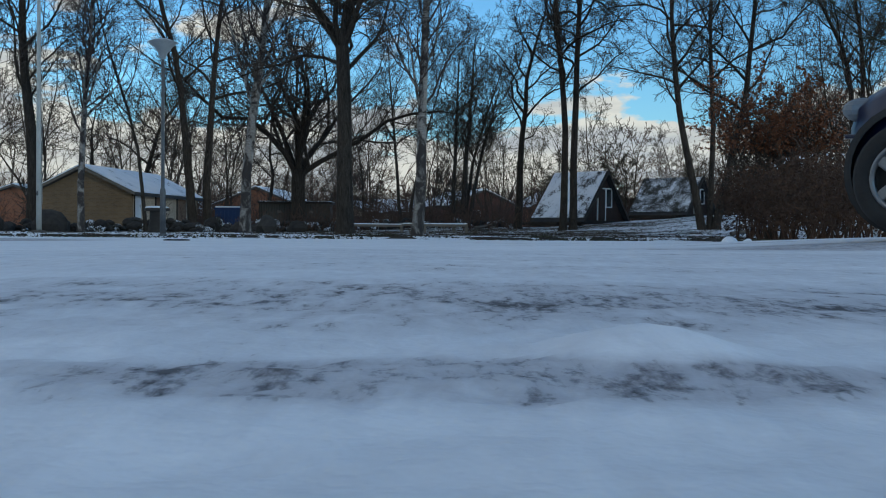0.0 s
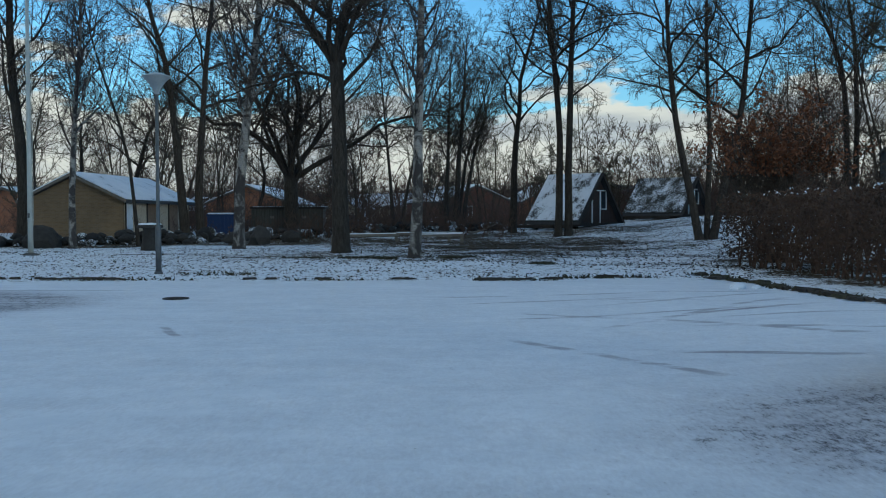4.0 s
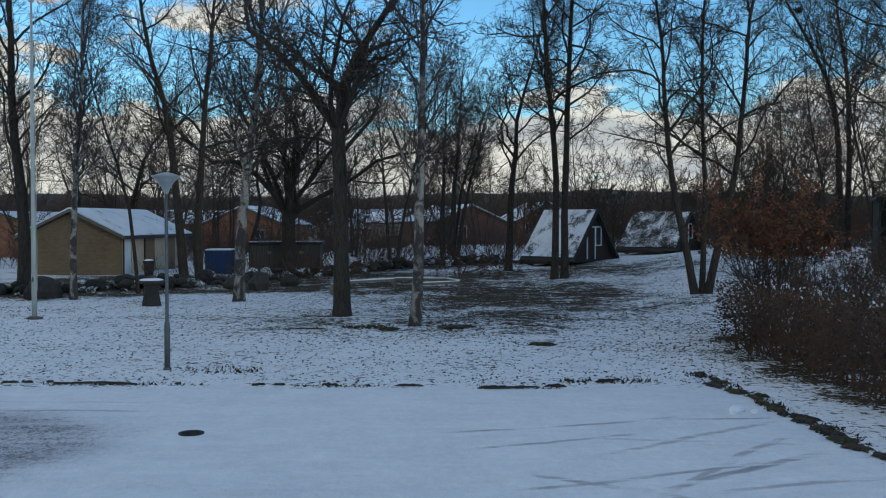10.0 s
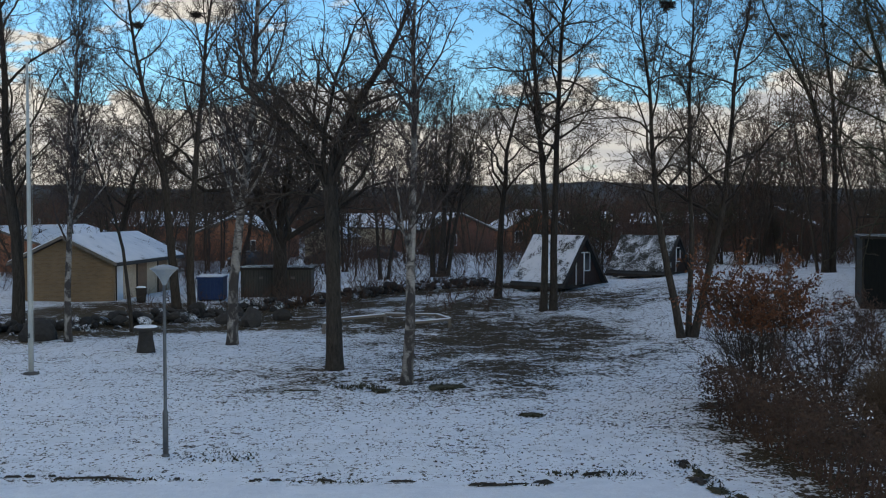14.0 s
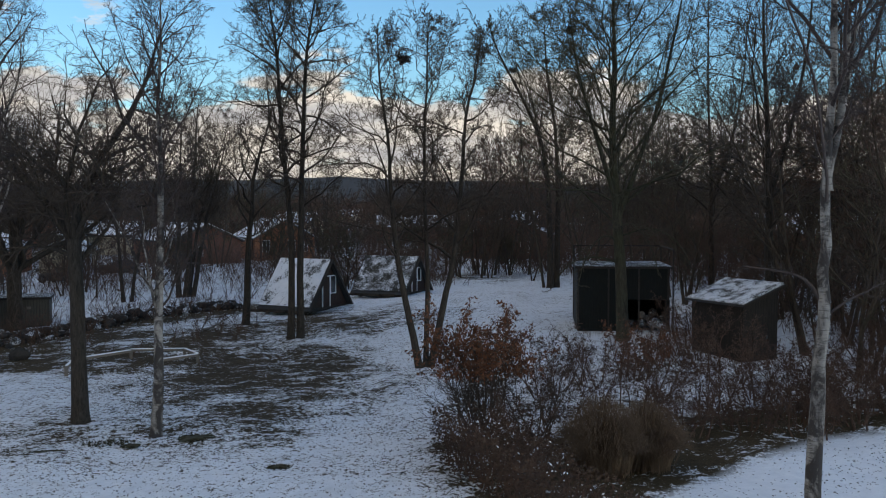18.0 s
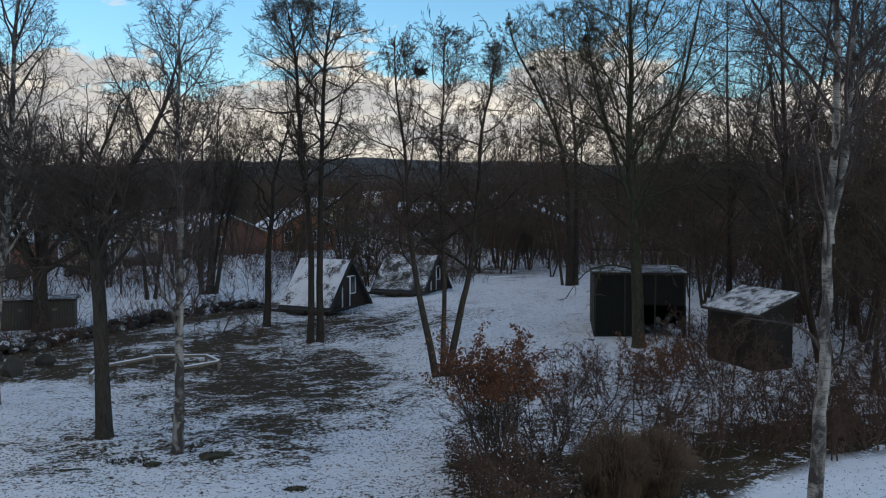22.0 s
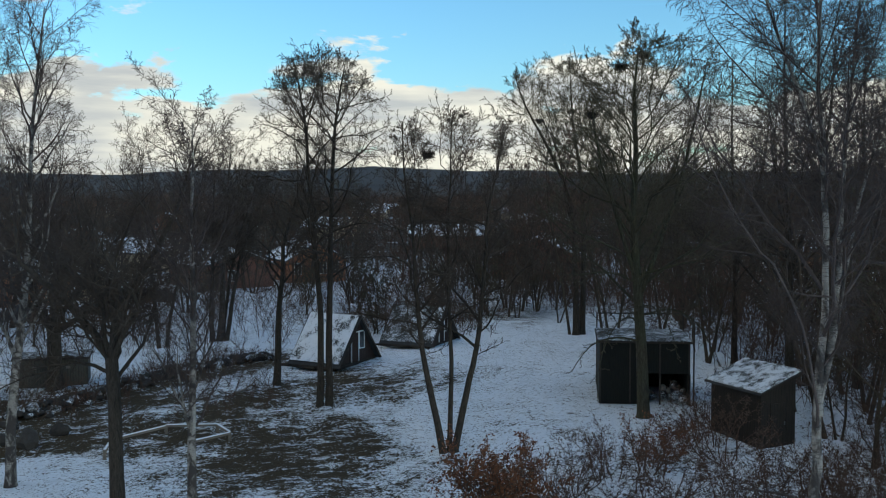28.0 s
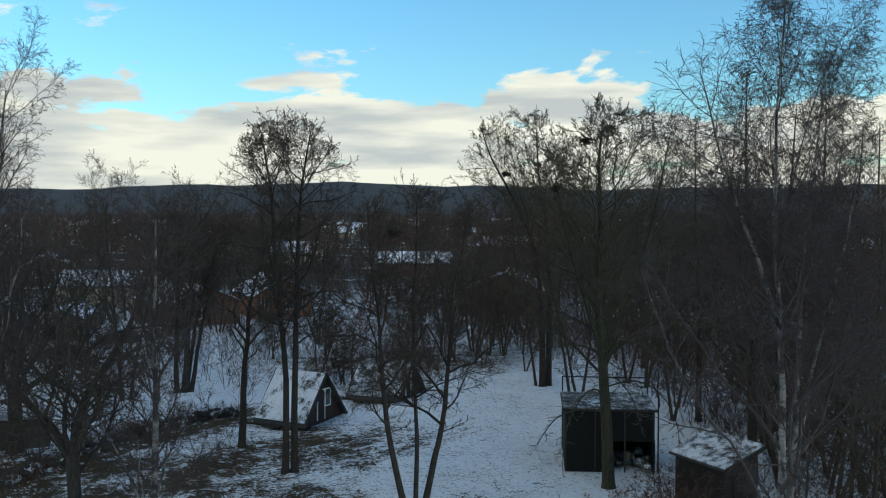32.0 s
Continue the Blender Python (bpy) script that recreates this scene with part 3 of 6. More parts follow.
    i = np.arange(len(ys) * len(xs)).reshape(len(ys), len(xs))
    q = np.stack([i[:-1, :-1], i[:-1, 1:], i[1:, 1:], i[1:, :-1]], -1).reshape(-1, 4)
    me = fast_mesh("ground", v, q, M_GROUND)
    for name, values in maps.items():
        me.attributes.new(name, "FLOAT", "POINT").data.foreach_set("value", values.astype(np.float32).ravel())
    ob = new("ground", me)
    tagged(ob, "snow-covered ground of a yard, lawn and wood", "ground", kind="structure")


build_ground()


# ---- trees ----
def tubes(name, lines, sides, material):
    """Tapered tubes along poly-lines of (points, radii), joined in one mesh."""
    groups = {}
    for pts, rad in lines:
        groups.setdefault(len(pts), []).append((pts, rad))
    verts, quads, base = [], [], 0
    a = np.linspace(0, 2 * np.pi, sides, endpoint=False)
    for n, some in groups.items():
        p, r = np.array([s[0] for s in some], float), np.array([s[1] for s in some], float)
        t = np.gradient(p, axis=1)
        t /= np.linalg.norm(t, axis=2, keepdims=True) + 1e-9
        main = t.mean(1)
        ref = np.where(np.abs(main[:, 2:3]) > 0.8, [[1.0, 0.0, 0.0]], [[0.0, 0.0, 1.0]])[:, None, :]
        u = np.cross(t, ref)
        u /= np.linalg.norm(u, axis=2, keepdims=True) + 1e-9
        w = np.cross(t, u)
        ring = p[:, :, None, :] + r[:, :, None, None] * (np.cos(a)[None, None, :, None] * u[:, :, None, :] + np.sin(a)[None, None, :, None] * w[:, :, None, :])
        verts.append(ring.reshape(-1, 3))
        i = (np.arange(len(some) * n * sides).reshape(len(some), n, sides)) + base
        j = np.roll(i, -1, 2)
        quads.append(np.stack([i[:, :-1], j[:, :-1], j[:, 1:], i[:, 1:]], -1).reshape(-1, 4))
        base += len(some) * n * sides
    return fast_mesh(name, np.concatenate(verts), np.concatenate(quads), material)


class Tree:
    """Grows the branches of a bare tree. Levels: 0 trunk, 1 limbs, 2 boughs, 3 and 4 twigs. A dome (centre x, y, z, radii x, y, z) rounds the crown."""

    def __init__(self, seed, rise=0.25, droop=0.0, wiggle=0.16, counts=(12, 7, 6, 4), spans=(0.42, 0.42, 0.45, 0.5), angle=(55, 50, 45, 40), twig=0.011, depth=4, joints=(9, 7, 5, 3, 2), dome=None, slim=1.0):
        self.rnd = random.Random(seed)
        self.rise, self.droop, self.wiggle, self.counts, self.spans, self.angle, self.twig, self.depth = rise, droop, wiggle, counts, spans, angle, twig, depth
        self.lines, self.joints, self.dome, self.slim = {k: [] for k in range(6)}, joints, dome, slim

    def reach(self, q, d):
        """How far it is from q along d to the skin of the dome; 0 outside it."""
        c, r = self.dome[:3], self.dome[3:]
        p = Vector([(q[k] - c[k]) / r[k] for k in range(3)])
        e = Vector([d[k] / r[k] for k in range(3)])
        a, b, f = e.dot(e), p.dot(e), p.dot(p) - 1
        h = b * b - a * f
        return (-b + math.sqrt(h)) / a if f < 0 and h > 0 else 0.0

    def grow(self, p, d, length, radius, level, start=0.25, pts=None):
        rnd = self.rnd
        n = pts or self.joints[level]
        step = length / (n - 1)
        line, rad, dirs = [p.copy()], [radius], [d.copy()]
        tip = max(self.twig * 0.5, radius * (0.12 if level < 2 else 0.35))
        for k in range(1, n):
            w = self.wiggle * (0.6 if level == 0 else 1.3)
            up = self.rise if level < 3 else self.rise * 0.6 - self.droop * (1.0 if level >= 3 else 0)
            d = (d + Vector((rnd.gauss(0, w), rnd.gauss(0, w), rnd.gauss(0, w) + up * (0.35 if level else 0.12)))).normalized()
            p = p + d * step
            f = k / (n - 1)
            line.append(p.copy())
            rad.append(max(tip, radius * (1 - f) ** (1.0 if level == 0 else 0.9) + tip * f))
            dirs.append(d.copy())
        self.lines[level].append((line, rad))
        self.sprout(line, rad, dirs, length, level, start)

    def along(self, points, r0, r1, start=0.25, level=0):
        """A stem bent through the points, with branches of its own."""
        p, line = [Vector(q) for q in points], []
        for k in range(len(p) - 1):
            a, b, c, d = p[max(k - 1, 0)], p[k], p[k + 1], p[min(k + 2, len(p) - 1)]
            for t in (0.0, 0.34, 0.67):
                line.append(0.5 * (2 * b + (c - a) * t + (2 * a - 5 * b + 4 * c - d) * t * t + (3 * b - a - 3 * c + d) * t ** 3))
        line.append(p[-1])
        n = len(line)
        for q in line[1:]:
            q += Vector((self.rnd.gauss(0, 0.012), self.rnd.gauss(0, 0.02), 0))
        rad = [r0 + (r1 - r0) * (k / (n - 1)) ** 0.9 for k in range(n)]
        dirs = [(line[min(k + 1, n - 1)] - line[max(k - 1, 0)]).normalized() for k in range(n)]
        self.lines[level].append((line, rad))
        self.sprout(line, rad, dirs, sum((b - a).length for a, b in zip(line, line[1:])), level, start)

    def sprout(self, line, rad, dirs, length, level, start):
        if level >= self.depth:
            return
        rnd, n = self.rnd, len(line)
        count = self.counts[min(level, len(self.counts) - 1)]
        count = max(1, int(round(count * rnd.uniform(0.8, 1.2))))
        turn = rnd.uniform(0, 6.28)
        for c in range(count):
            f = start + (1 - start) * (c + rnd.uniform(0.1, 0.9)) / count
            s = f * (n - 1)
            k = min(n - 2, int(s))
            q = line[k].lerp(line[k + 1], s - k)
            base = dirs[k + 1]
            side = base.orthogonal().normalized()
            turn += 2.4 + rnd.uniform(-0.5, 0.5)
            side.rotate(Matrix.Rotation(turn, 3, base))
            a = radians(self.angle[min(level, len(self.angle) - 1)] * rnd.uniform(0.65, 1.2)) * (1.0 - 0.2 * f if level == 0 else 1.0)
            nd = (base * math.cos(a) + side * math.sin(a)).normalized()
            r = rad[k] + (rad[k + 1] - rad[k]) * (s - k)
            nl = length * self.spans[min(level, len(self.spans) - 1)] * rnd.uniform(0.65, 1.15) * (1.1 - (0.35 if level == 0 else 0.55) * f)
            if self.dome:
                far = self.reach(q, (nd + Vector((0, 0, self.rise * 0.7))).normalized())
                nl = min(nl, 0.5 + far) * rnd.uniform(0.8, 1.05) if far else min(nl * 0.5, 1.6)
            self.grow(q, nd, nl, max(self.twig * (1.0 if level < 2 else 0.75), min(r * 0.6, 0.006 + 0.0135 * nl) * self.slim), level + 1, 0.15)


def flare(line, rad, amount=0.45):
    """The widened foot of a trunk."""
    (a, b), (r, s) = (line[0], line[1]), (rad[0], rad[1])
    pts = [a + Vector((0, 0, -0.15)), a.lerp(b, 0.06), a.lerp(b, 0.2)] + line[1:]
    return pts, [r * (1 + amount), r * (1 + amount * 0.35), r * 1.03] + rad[1:]


def finish_tree(name, tree, x, y, label, bark_mat, twig_mat, category="tree", group="bare trees", nests=(), z=None):
    ob = thing(name, x, y, gz(x, y) if z is None else z, 0, label, category, group)
    for k, (line, rad) in enumerate(tree.lines[0]):
        t = new("trunk", tubes("trunk", [flare(line, rad)], 12, bark_mat))
        t.parent = ob
    for line, rad in tree.lines[1]:
        if max(rad) > 0.035:
            l = new("limb", tubes("limb", [(line, rad)], 6, bark_mat if bark_mat is not M_BIRCH or max(rad) > 0.049 else twig_mat))
            l.parent = ob
    small = [s for s in tree.lines[1] if max(s[1]) <= 0.035] + tree.lines[2]
    if small:
        b = new("branching", tubes("branching", small, 3, twig_mat))
        b.parent = ob
        tagged(b, kind="stuff")
    fine = tree.lines[3] + tree.lines[4]
    if fine:
        c = new("crown", tubes("crown", fine, 3, twig_mat))
        c.parent = ob
        tagged(c, kind="stuff")
    for nx, ny, nz in nests:
        add_nest(ob, nx, ny, nz)
    return ob


def add_nest(tree_ob, nx, ny, nz):
    rnd = random.Random(int(nx * 100 + nz * 10))
    lines = []
    for _ in range(90):
        a, e, r = rnd.uniform(0, 6.28), rnd.uniform(-1.2, 0.5), rnd.uniform(0.06, 0.24)
        c = Vector((nx + r * math.cos(a) * math.cos(e), ny + r * math.sin(a) * math.cos(e), nz + 0.75 * r * math.sin(e)))
        d = Vector((rnd.gauss(0, 1), rnd.gauss(0, 1), rnd.gauss(0, 0.45))).normalized() * rnd.uniform(0.15, 0.3)
        lines.append(([c - d, c + d * 0.2, c + d], [0.014, 0.016, 0.01]))
    n = new("nest", tubes("nest", lines, 3, M_NEST))
    n.parent = tree_ob
    tagged(n, "round nest of dark sticks")


def plain_tree(x, y, height, radius, seed, lean=(0, 0), label="tall bare tree with dark bark on the snowy lawn", style="alder", nests=(), bark_mat=None, z=None, density=1.0):
    kw = dict(alder=dict(rise=0.26, wiggle=0.13, counts=(24, 10, 8, 4), spans=(0.27, 0.48, 0.5, 0.55), angle=(56, 50, 48, 45), twig=0.010),
              oak=dict(rise=0.20, wiggle=0.24, counts=(15, 11, 8, 4), spans=(0.46, 0.46, 0.45, 0.5), angle=(62, 54, 52, 48), twig=0.010),
              birch=dict(rise=0.34, droop=0.5, wiggle=0.10, counts=(30, 9, 8, 4), spans=(0.24, 0.45, 0.5, 0.65), angle=(48, 45, 50, 42), twig=0.008))[style]
    if density != 1.0:
        kw["counts"] = tuple(max(2, int(c * density)) for c in kw["counts"])
    t = Tree(seed, **kw)
    t.grow(Vector((0, 0, 0)), Vector((lean[0], lean[1], 1)).normalized(), height, radius, 0, dict(alder=0.3, oak=0.32, birch=0.24)[style])
    birch = style == "birch"
    return finish_tree("birch_tree" if birch else "tree", t, x, y, label, bark_mat or (M_BIRCH if birch else M_BARK), M_TWIG_BIRCH if birch else M_TWIG, nests=nests, z=z)


def forked_tree(x, y, seed, stems, label, style=None, start=0.35, nests=()):
    """Several stems from one foot; each stem: offset x, y, lean x, y, height, radius."""
    t = Tree(seed, **(style or dict(rise=0.24, wiggle=0.10, counts=(24, 9, 8, 4), spans=(0.28, 0.46, 0.5, 0.55), angle=(60, 50, 48, 45), twig=0.010)))
    for ox, oy, lx, ly, h, r in stems:
        t.grow(Vector((ox, oy, 0)), Vector((lx, ly, 1)).normalized(), h, r, 0, start)
    return finish_tree("tree", t, x, y, label, M_BARK, M_TWIG, nests=nests)


# the wide oak on the lawn: a trunk that forks at six metres
def lawn_oak():
    t = Tree(11, rise=0.2, wiggle=0.27, counts=(12, 16, 10, 4), spans=(0.45, 0.45, 0.45, 0.5), angle=(58, 52, 50, 48), twig=0.010)
    t.lines[0].append(([Vector((0, 0, 0)), Vector((-0.03, 0, 2.0)), Vector((-0.05, 0, 4.2)), Vector((-0.12, 0, 5.9))], [0.27, 0.235, 0.22, 0.21]))
    for lx, ly, h, r in ((-0.38, 0.1, 7.9, 0.15), (0.10, -0.12, 8.4, 0.16), (0.42, 0.1, 6.5, 0.11), (-0.7, -0.35, 6.3, 0.1), (0.65, -0.45, 6.0, 0.1), (0.12, 0.5, 7.2, 0.12)):
        t.grow(Vector((-0.12, 0, 5.75)), Vector((lx, ly, 1)).normalized(), h, r, 1, 0.1, 8)
    for lx, ly, z0, h, r in ((0.9, 0.2, 5.0, 5.0, 0.075), (-0.9, 0.3, 5.3, 4.5, 0.07), (0.3, 0.9, 5.5, 4.5, 0.07), (-0.3, -0.9, 5.6, 4.0, 0.06)):
        t.grow(Vector((-0.1, 0, z0)), Vector((lx, ly, 0.75)).normalized(), h, r, 1, 0.2)
    finish_tree("tree", t, -2.68, 32.4, "bare oak with a straight dark trunk forking high up", M_BARK, M_TWIG)


lawn_oak()
plain_tree(-0.32, 30.1, 13.6, 0.17, 21, (0.01, 0), "slender birch with pale flaking bark on the snowy lawn", "birch")


def alder_pair():
    t = Tree(31, rise=0.09, wiggle=0.17, counts=(32, 11, 9, 4), spans=(0.34, 0.46, 0.5, 0.6), angle=(68, 54, 50, 48), twig=0.011, dome=(0.0, 0.0, 12.2, 3.9, 3.9, 6.3))
    t.along(((-0.25, 0, 0), (-0.17, 0, 4.8), (-0.55, 0, 9.4), (-0.8, 0, 13.6), (-1.05, 0, 15.9), (-1.4, 0, 17.7)), 0.19, 0.02, 0.26)
    t.along(((0.24, 0, 0), (0.28, 0, 4.8), (0.42, 0, 9.6), (0.6, 0, 13.6), (0.85, 0, 15.9), (1.2, 0, 17.8)), 0.20, 0.02, 0.26)
    finish_tree("tree", t, 6.1, 49.7, "pair of tall dark alder stems from one foot", M_BARK, M_TWIG)


def three_stems():
    t = Tree(41, rise=0.12, wiggle=0.18, counts=(22, 11, 9, 4), spans=(0.3, 0.46, 0.5, 0.55), angle=(60, 50, 48, 45), twig=0.010, dome=(0.2, 0.0, 9.4, 4.3, 4.0, 5.2))
    t.along(((-0.18, 0, 0), (-0.6, 0, 2.1), (-1.1, 0, 4.5), (-1.35, 0, 7.1), (-1.5, 0, 9.4), (-1.85, 0, 12.0), (-1.9, 0, 14.0)), 0.17, 0.015, 0.3)
    t.along(((0.1, 0.1, 0), (0.2, 0.1, 3.0), (0.14, 0.2, 5.9), (0.1, 0.2, 9.4), (0.2, 0.2, 12.4), (0.25, 0.2, 14.2)), 0.125, 0.015, 0.35)
    t.along(((0.3, 0, 0), (0.83, 0, 2.5), (1.25, 0, 4.4), (1.58, 0, 7.3), (1.8, 0, 10.3), (2.3, 0, 12.5), (2.45, 0, 14.0)), 0.17, 0.015, 0.3)
    finish_tree("tree", t, 10.15, 38.8, "bare tree with three stems spreading from one foot", M_BARK, M_TWIG, nests=((-0.86, 0.0, 12.7),))


alder_pair()
three_stems()
plain_tree(-7.24, 38.8, 18.6, 0.21, 51, (0.01, 0.0), "tall birch with rough pale and dark bark", "birch", density=1.2)
plain_tree(-17.0, 42.6, 17.0, 0.27, 61, (0.13, 0.0), "leaning bare tree beside the stone wall", "alder")
plain_tree(-13.75, 39.5, 15.0, 0.14, 71, (0.0, 0.0), "thin birch with blotched bark", "birch")
plain_tree(-12.31, 42.9, 14.0, 0.085, 81, (0.0, 0.0), "very slender straight bare tree", "alder", density=0.8)
forked_tree(-12.0, 50.2, 91, ((-0.3, 0, -0.12, 0, 18.0, 0.24), (0.45, 0, 0.03, 0, 18.5, 0.22)), "pair of tall bare trees at the stone wall", nests=((-2.2, 0.3, 14.3), (0.7, 0.2, 14.8)))


def spreading_oak():
    t = Tree(105, rise=0.18, wiggle=0.22, counts=(8, 13, 9, 4), spans=(0.5, 0.45, 0.45, 0.5), angle=(58, 52, 50, 48), twig=0.011)
    t.lines[0].append(([Vector((0, 0, 0)), Vector((0.02, 0, 1.2)), Vector((0.0, 0, 2.4)), Vector((0.0, 0, 3.6))], [0.46, 0.40, 0.40, 0.36]))
    rnd = random.Random(4)
    for k in range(12):
        a = k * 2.4
        e = rnd.uniform(0.5, 2.6) if k > 4 else rnd.uniform(2.0, 4.0)
        t.grow(Vector((0, 0, rnd.uniform(2.5, 3.6))), Vector((math.cos(a), math.sin(a), e)).normalized(), rnd.uniform(8.5, 11.5), rnd.uniform(0.13, 0.2), 1, 0.2, 8)
    finish_tree("tree", t, -8.5, 58.6, "broad old oak with spreading crooked limbs", M_BARK, M_TWIG)


spreading_oak()
plain_tree(3.98, 55.6, 13.0, 0.22, 111, (0.02, 0), "bare tree with a wide crown beside the hut", "oak", density=0.85)
forked_tree(0.87, 74.0, 121, ((-0.5, 0, -0.12, 0, 13.0, 0.2), (0.0, 0, 0.02, 0, 14.0, 0.25), (0.5, 0, 0.25, 0, 12.0, 0.18), (0.2, 0.5, 0.1, 0.1, 13.0, 0.16)), "clump of bare stems behind the stone wall")
forked_tree(-3.2, 72.0, 131, ((-0.2, 0, -0.05, 0, 14.5, 0.14), (0.35, 0, 0.10, 0, 14.0, 0.13)), "thin forked tree behind the stone wall")
# the fan of limbs beside the green shed, the trees round the clearing and the birch by the drive


def fan_tree():
    t = Tree(141, rise=0.13, wiggle=0.17, counts=(46, 13, 10, 4), spans=(0.75, 0.42, 0.42, 0.45), angle=(58, 44, 42, 42), slim=0.62, twig=0.0125, dome=(0.2, 0.0, 11.4, 5.6, 5.2, 7.1))
    t.along(((0, 0, 0), (-0.15, 0, 3.4), (-0.45, 0, 7.2), (-0.6, 0, 9.5), (-0.5, 0, 12.5), (-0.6, 0, 15.0), (-0.4, 0, 17.4)), 0.31, 0.03, 0.24)
    t.along(((-0.35, 0, 5.6), (0.5, -0.3, 8.0), (1.5, -0.5, 11.0), (2.3, -0.6, 14.5), (2.8, -0.5, 16.8)), 0.15, 0.02, 0.15, 1)
    t.along(((-0.4, 0, 6.4), (-1.4, -0.3, 9.0), (-2.4, -0.4, 12.0), (-3.0, -0.5, 15.0)), 0.13, 0.02, 0.15, 1)
    # a hanging limb low on the clearing's side
    t.along(((-0.2, 0, 3.6), (-1.6, -0.4, 3.9), (-3.0, -0.8, 3.6), (-4.0, -1.0, 2.5)), 0.06, 0.012, 0.2, 1)
    t.along(((-0.25, 0, 4.4), (-1.2, -0.9, 4.9), (-2.2, -1.4, 4.4), (-2.9, -1.7, 3.0), (-3.1, -1.8, 1.8)), 0.05, 0.01, 0.2, 1)
    t.along(((-0.25, 0, 4.8), (0.9, -0.9, 5.2), (2.0, -1.3, 4.6), (2.7, -1.5, 3.3), (2.9, -1.5, 2.2)), 0.05, 0.01, 0.2, 1)
    t.along(((-0.3, 0, 5.2), (-0.2, -1.3, 5.4), (0.1, -2.4, 4.6), (0.3, -2.9, 3.2)), 0.045, 0.01, 0.2, 1)
    finish_tree("tree", t, 20.23, 41.2, "tall bare tree with a fan of upright olive limbs", M_BARK_MOSS, M_TWIG_OLIVE, nests=((-1.3, 0.0, 16.4), (-2.6, 0.2, 14.2), (0.0, 0.3, 17.0)))


def clearing_tree():
    t = Tree(151, rise=0.18, wiggle=0.18, counts=(26, 12, 9, 3), spans=(0.4, 0.45, 0.45, 0.5), angle=(52, 45, 42, 40), slim=0.7, twig=0.012, dome=(-1.8, 0.0, 13.5, 5.2, 5.0, 6.3))
    t.along(((-0.2, 0, 0), (-0.3, 0, 5.0), (-0.7, 0, 9.5), (-2.2, 0, 13.0), (-4.0, 0, 16.2), (-4.8, 0, 18.3)), 0.24, 0.02, 0.3)
    t.along(((0.35, 0.2, 0), (0.4, 0.2, 6.0), (0.2, 0.2, 11.0), (-0.5, 0.2, 15.5), (-0.7, 0.2, 19.0)), 0.22, 0.02, 0.3)
    finish_tree("tree", t, 25.9, 64.8, "tall twin-stemmed bare tree at the back of the clearing", M_BARK, M_TWIG_OLIVE, nests=((-3.0, 0.0, 15.2), (-0.6, 0.0, 15.9)))


def drive_birch():
    t = Tree(161, rise=0.22, droop=0.75, wiggle=0.12, counts=(24, 12, 11, 5), spans=(0.34, 0.45, 0.5, 0.9), angle=(48, 48, 50, 42), twig=0.0048, dome=(0.3, 0.0, 13.2, 2.9, 2.9, 4.9))
    t.along(((0, 0, 0), (0.0, 0, 2.8), (0.04, 0, 3.8), (0.1, 0, 4.8), (0.13, 0, 6.2), (0.17, 0, 7.6), (0.24, 0, 9.1), (0.2, 0, 11.3), (0.05, 0, 13.0), (0.05, 0, 15.5), (0.2, 0, 17.6)), 0.155, 0.012, 0.46)
    t.along(((0.15, 0, 7.3), (0.42, 0, 8.6), (0.56, 0.05, 10.3), (0.7, 0.1, 12.2), (0.85, 0.1, 14.2), (1.1, 0.1, 16.4)), 0.08, 0.012, 0.3)
    t.along(((0.44, 0, 8.5), (0.72, 0.1, 9.8), (1.1, 0.2, 11.2), (1.8, 0.3, 13.4), (2.0, 0.3, 15.2)), 0.05, 0.01, 0.3, 1)
    t.along(((0.2, 0, 11.4), (-0.2, 0.2, 13.0), (-0.9, 0.3, 14.8), (-1.3, 0.3, 16.3)), 0.05, 0.01, 0.2, 1)
    t.along(((0.14, 0, 6.9), (-0.6, -0.8, 8.5), (-1.5, -1.4, 9.8), (-2.2, -1.6, 10.5), (-2.8, -1.6, 11.4), (-3.1, -1.6, 12.1), (-3.4, -1.6, 12.9)), 0.035, 0.008, 0.4, 1)
    t.along(((0.1, 0, 5.2), (-0.25, 0.0, 5.6), (-0.7, 0.05, 5.75), (-1.4, 0.1, 5.85)), 0.04, 0.01, 0.5, 1)
    t.along(((0.1, 0, 4.9), (0.5, -0.1, 5.2), (1.1, -0.2, 5.5), (1.9, -0.3, 6.0)), 0.035, 0.01, 0.5, 1)
    finish_tree("birch_tree", t, 11.2, 14.1, "tall birch with pale flaking bark by the drive", M_BIRCH, M_TWIG_BIRCH)


def wood_edge_tree(x, y, seed, height, lean, radius):
    """A stout tree at the edge of the wood that forks into a few steep limbs."""
    h = height
    t = Tree(seed, rise=0.16, wiggle=0.17, counts=(22, 10, 8, 3), spans=(0.4, 0.45, 0.48, 0.5), angle=(56, 46, 44, 42), slim=0.75, twig=0.012, dome=(lean * 8, 0, 0.62 * h, 0.29 * h, 0.27 * h, 0.4 * h))
    t.along(((0, 0, 0), (lean * 2, 0, 0.22 * h), (lean * 4, 0, 0.42 * h), (lean * 8, 0.2, 0.7 * h), (lean * 10, 0.2, h)), radius, 0.02, 0.25)
    t.along(((lean * 3, 0, 0.34 * h), (lean * 3 + 0.9, -0.3, 0.5 * h), (lean * 3 + 1.7, -0.5, 0.72 * h), (lean * 3 + 2.0, -0.5, 0.93 * h)), radius * 0.55, 0.02, 0.2, 1)
    finish_tree("tree", t, x, y, "stout bare tree at the edge of the wood", M_BARK, M_TWIG, group="trees at the wood's edge")


